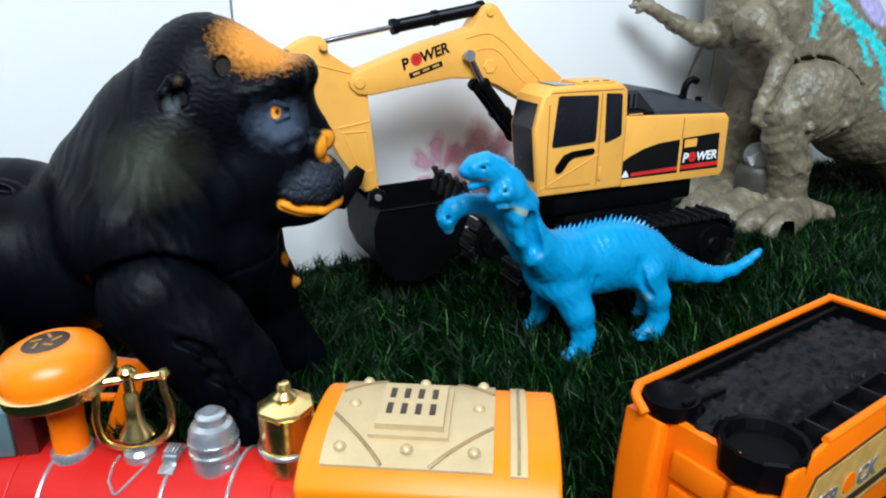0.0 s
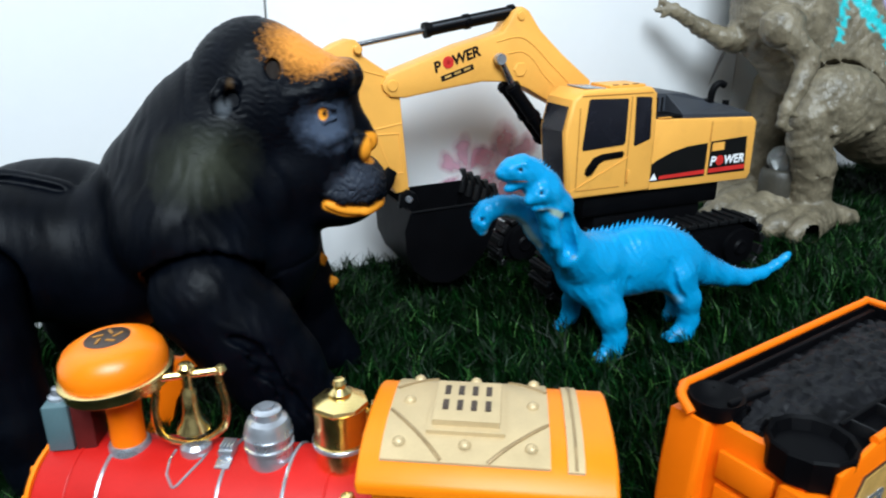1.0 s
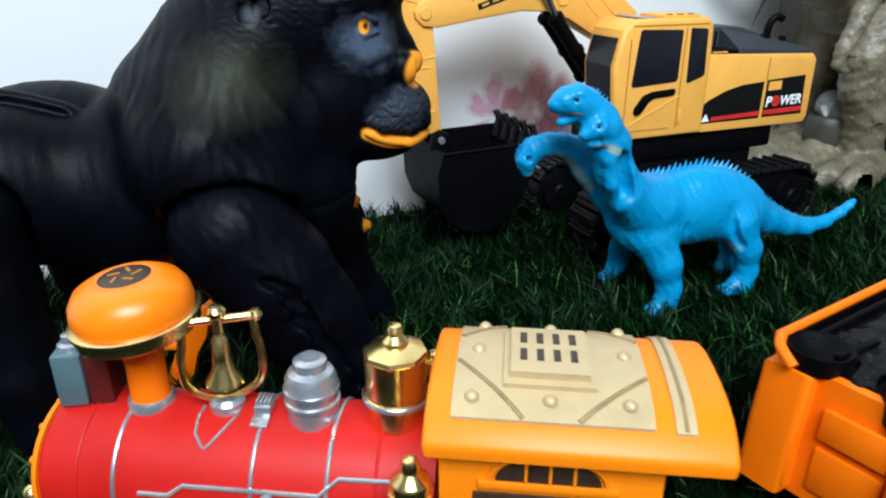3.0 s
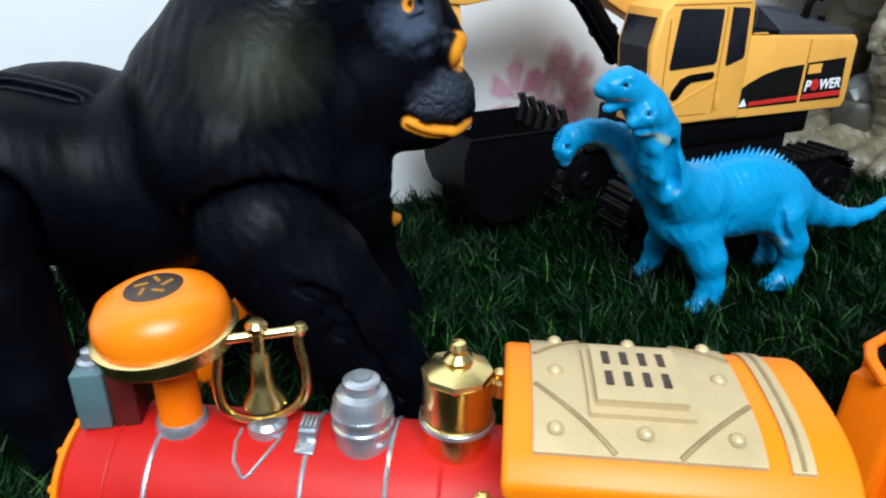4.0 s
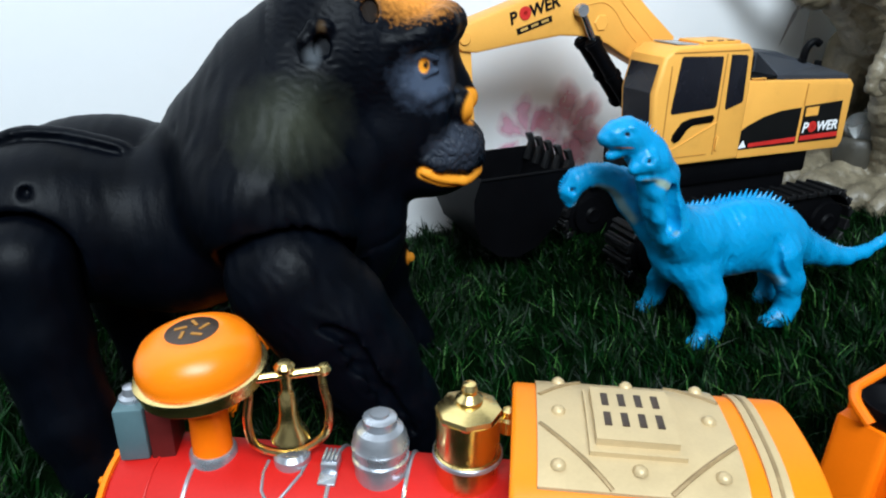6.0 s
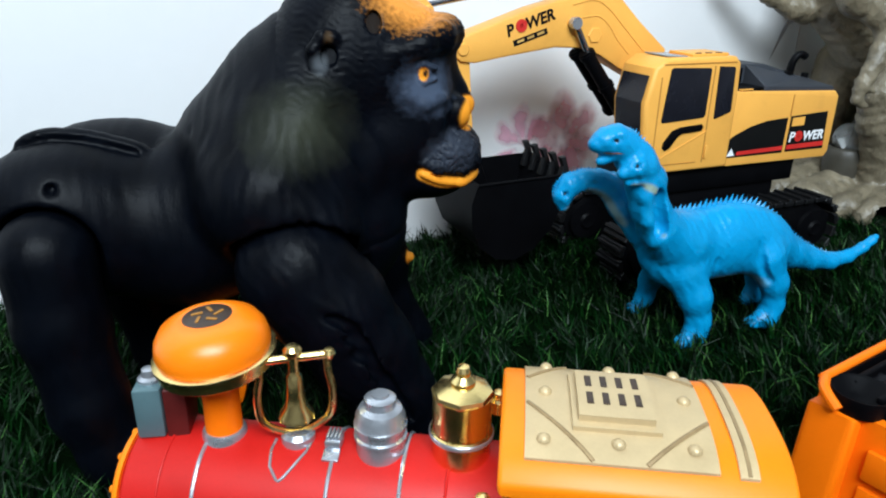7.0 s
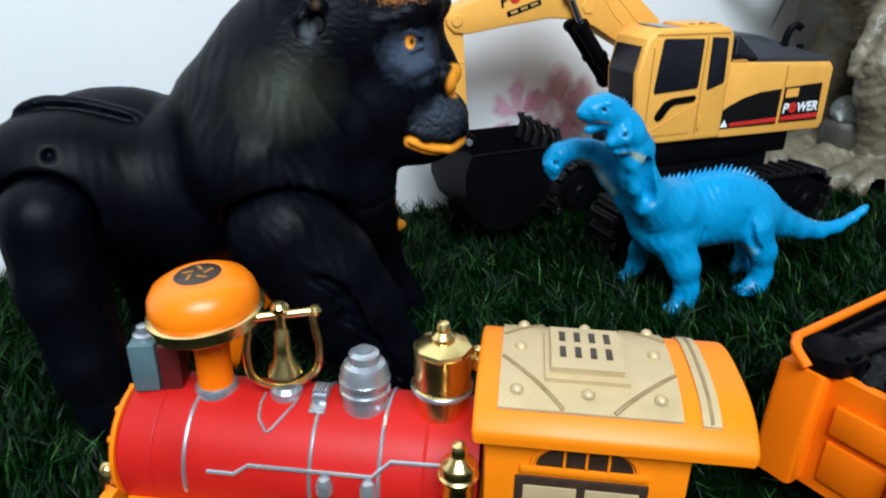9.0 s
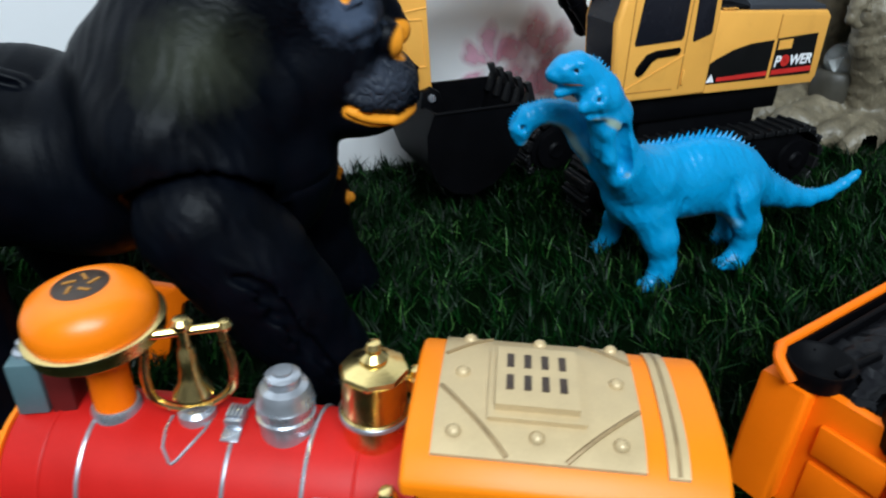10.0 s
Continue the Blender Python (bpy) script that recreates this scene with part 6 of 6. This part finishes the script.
# the coal wagon
def build_wagon():
    root = thing("toy_coal_wagon", pose(0.086, 0.276, 0.0, 0, 0, 35), "orange plastic toy coal wagon heaped with black coal", "toy wagon")
    L, W, H = 0.172, 0.0745, 0.084
    t = 0.0028
    # the sides as one moulded shell, low at the open end
    def side(y0, y1, name):
        low = y0 < -0.02
        prof = [(0.006, 0.022), (-0.002, 0.030), (0.004, H - 0.010), (0.004, H - (0.006 if low else 0)), (0.034 if low else 0.010, H), (L, H), (L + 0.003, 0.022)]
        return part(name, prism(prof, y0, y1, 0.0014), M_ORANGE, root)
    far = side(-t, 0.0, "side_wall")
    near = side(-W, -W + t, "side_wall")
    part("end_wall", box((t, W - 0.002, H - 0.022), (L, -W / 2, (H + 0.022) / 2), 0.0014), M_ORANGE, root)
    # curved rims at the corners, thick top edge
    for y in (-0.0015, -W + 0.0015):
        part("top_rim", tube([(0.030 if y < -0.02 else 0.002, y, H), (L, y, H)], 0.0019, 10), M_ORANGE, root)
    part("top_rim", tube([(L, 0, H), (L, -W, H)], 0.0019, 10), M_ORANGE, root)
    corner = bezier([(0.004, -0.0015, H), (-0.004, -0.006, H - 0.001), (-0.006, -0.0135, H - 0.006)], 6)
    part("corner_rim", tube(corner, 0.0022, 10), M_ORANGE, root)
    # front end: a recessed face between two corner posts
    part("front_face", prism([(-0.001, 0.020), (0.003, H - 0.009), (0.006, H - 0.008), (0.008, 0.020)], -W + 0.012, -0.012, 0.0010), M_ORANGE, root)
    for y, h in ((-0.010, 0.009), (-W + 0.010, 0.018)):
        part("corner_post", prism([(-0.008, 0.020), (-0.0075, 0.046), (-0.0040, H - h), (0.010, H - h), (0.010, 0.020)], y - 0.010, y + 0.010, 0.0030, 3), M_ORANGE, root)
    for z0, z1, ya, yb in ((0.026, 0.046, -0.052, -0.026), (0.050, 0.064, -0.052, -0.026)):
        part("face_panel", box((0.0030, yb - ya, z1 - z0), (0.0, (ya + yb) / 2, (z0 + z1) / 2), 0.0010, (0, 3, 0)), M_ORANGE, root)
    part("catch", box((0.006, 0.008, 0.008), (0.003, -0.060, H - 0.016), 0.001), M_ORANGE, root)
    # black tray with its round corner wells and cells, and the heap of coal
    tray = part("tray", merged(box((L - 0.006, W - 2 * t, 0.004), (L / 2 + 0.002, -W / 2, H - 0.010), 0.001)), M_BLACK, root, "black moulded tray")
    for i in range(6):
        part("tray_rib", box((0.0014, 0.012, 0.010), (0.042 + 0.023 * i, -W + 0.0105, H - 0.0075), 0.0004), M_TRACK, tray)
    part("tray_ledge", box((L - 0.045, 0.0022, 0.009), (0.030 + (L - 0.035) / 2, -W + 0.017, H - 0.0070), 0.0006), M_BLACK, tray)
    part("tray_ledge", box((L - 0.020, 0.0030, 0.007), (L / 2 + 0.006, -0.0075, H - 0.0060), 0.0008), M_BLACK, tray)
    part("corner_well", lathe([(0.0, -0.0095), (0.0130, -0.0090), (0.0160, -0.001), (0.0174, 0.0002), (0.0182, -0.0010), (0.0178, -0.014), (0.0, -0.014)], 12, (0.0150, -W + 0.0180, H - 0.0022)), M_BLACK, tray, "black faceted corner well", smooth=25)
    part("corner_scoop", lathe([(0.0, -0.005), (0.0080, -0.004), (0.0110, 0.001), (0.0124, 0.0016), (0.0126, 0.0), (0.011, -0.007), (0.0, -0.007)], 32, (0.0090, -0.0150, H - 0.0022)), M_BLACK, tray, "round black corner scoop", smooth=60)
    part("scoop_bar", box((0.026, 0.0030, 0.0030), (0.0220, -0.0230, H - 0.0030), 0.0008, (0, 0, -6)), M_BLACK, tray)
    for m_, at_ in (((L - 0.012, 0.0012, 0.014), (L / 2 + 0.004, -t - 0.0006, H - 0.0085)), ((L - 0.040, 0.0012, 0.014), (L / 2 + 0.018, -W + t + 0.0006, H - 0.0085)), ((0.0012, W - 2 * t, 0.014), (L - t / 2 - 0.0006, -W / 2, H - 0.0085))):
        part("tray_wall", box(m_, at_), M_BLACK, tray)
    n, m = 90, 42
    rng = np.random.default_rng(3)
    bm = bmesh.new()
    grid = []
    x0, x1, y0, y1 = 0.005, L - 0.004, -W + 0.018, -0.006
    for i in range(n + 1):
        row = []
        for j in range(m + 1):
            u, v = i / n, j / m
            x, y = x0 + (x1 - x0) * u, y0 + (y1 - y0) * v
            heap = 0.0035 * min(1, 6 * u, 6 * (1 - u)) * min(1, 5 * v, 5 * (1 - v))
            cell = noise.voronoi(Vector((x * 170, y * 95, 0.3)))[0]
            lump = 0.0042 * (cell[1] - cell[0]) + 0.0014 * noise.noise(Vector((x * 260, y * 260, 2)))
            jag = 0.004 * noise.noise(Vector((y * 120, 7, 1))) if i < 4 else 0
            sunk = 0.012 if math.hypot(x - 0.0150, y + W - 0.0180) < 0.0195 or math.hypot(x - 0.009, y + 0.015) < 0.0135 else 0
            row.append(bm.verts.new((x + jag, y, H - 0.0085 + heap + lump - sunk)))
        grid.append(row)
    for i in range(n):
        for j in range(m):
            bm.faces.new((grid[i][j], grid[i + 1][j], grid[i + 1][j + 1], grid[i][j + 1]))
    coal = part("coal_load", bm, M_COAL, root, "bed of black moulded coal lumps", smooth=50)
    # label on the long side
    lab = [(0.018, 0.040), (0.014, 0.052), (0.024, 0.0700), (0.100, 0.0720), (0.122, 0.0700), (0.128, 0.0600), (0.118, 0.0420), (0.100, 0.0380), (0.030, 0.0370)]
    part("label_border", prism(lab, -W - 0.0006, -W + 0.001), M_BROWN, near, smooth=0)
    cxl, czl = 0.070, 0.0545
    label = part("label", prism([(cxl + (x - cxl) * 0.975, czl + (z - czl) * 0.93) for x, z in lab], -W - 0.0010, -W), M_TAN, near, "worn tan paper label", smooth=0)
    text_part("TR", 0.0125, pose(0.030, -W - 0.0012, 0.0490, 90, 0, 0), M_SILVER, label, bold=0.0005)
    text_part("CK", 0.0125, pose(0.062, -W - 0.0012, 0.0490, 90, 0, 0), M_SILVER, label, bold=0.0005)
    part("emblem", lathe([(0.0, -0.0003), (0.0050, -0.0003), (0.0050, 0.0003), (0.0, 0.0003)], 24, (0.0545, -W - 0.0011, 0.0540), "Y"), M_ORANGE, label, smooth=0)
    part("label_bar", box((0.060, 0.0004, 0.0040), (0.066, -W - 0.0012, 0.0440), 0), M_BROWN, label)
    part("label_mark", box((0.018, 0.0004, 0.0022), (0.098, -W - 0.0012, 0.0610), 0, (0, -14, 0)), M_BROWN, label)
    # underframe and wheels
    part("underframe", box((L - 0.006, W - 0.014, 0.012), (L / 2, -W / 2, 0.0180), 0.001), M_BLACK, root)
    for x in (0.030, 0.140):
        for y in (-0.008, -W + 0.008):
            part("wheel", lathe([(0.0, -0.003), (0.004, -0.0035), (0.009, -0.002), (0.010, -0.003), (0.0125, -0.0025), (0.0125, 0.003), (0.0, 0.003)], 28, (x, y, 0.0125), "Y"), M_BLACK, root)


build_wagon()


def build_hook():
    """The clawed orange piece that lies between the gorilla's arms and legs."""
    root = thing("plastic_hook", pose(-0.1600, 0.355, 0.0050), "orange plastic clawed hook standing in the turf", "toy part")
    part("claw", prism([(-0.0135, 0.0622), (-0.0100, 0.0645), (-0.0030, 0.0643), (0.0043, 0.0572), (-0.0060, 0.0435), (-0.0135, 0.0380), (-0.0155, 0.0300), (-0.0215, 0.0200), (-0.0270, 0.0010), (-0.0340, -0.0045), (-0.0440, -0.0045),
                        (-0.0370, 0.0120), (-0.0320, 0.0240), (-0.0270, 0.0350), (-0.0230, 0.0420), (-0.0370, 0.0465), (-0.0370, 0.0495), (-0.0220, 0.0475), (-0.0165, 0.0470), (-0.0050, 0.0575)], -0.003, 0.003, 0.0007), M_ORANGE, root)
    part("crossbar", box((0.030, 0.005, 0.0030), (-0.0480, 0, 0.0230), 0.0006), M_ORANGE, root)


build_hook()
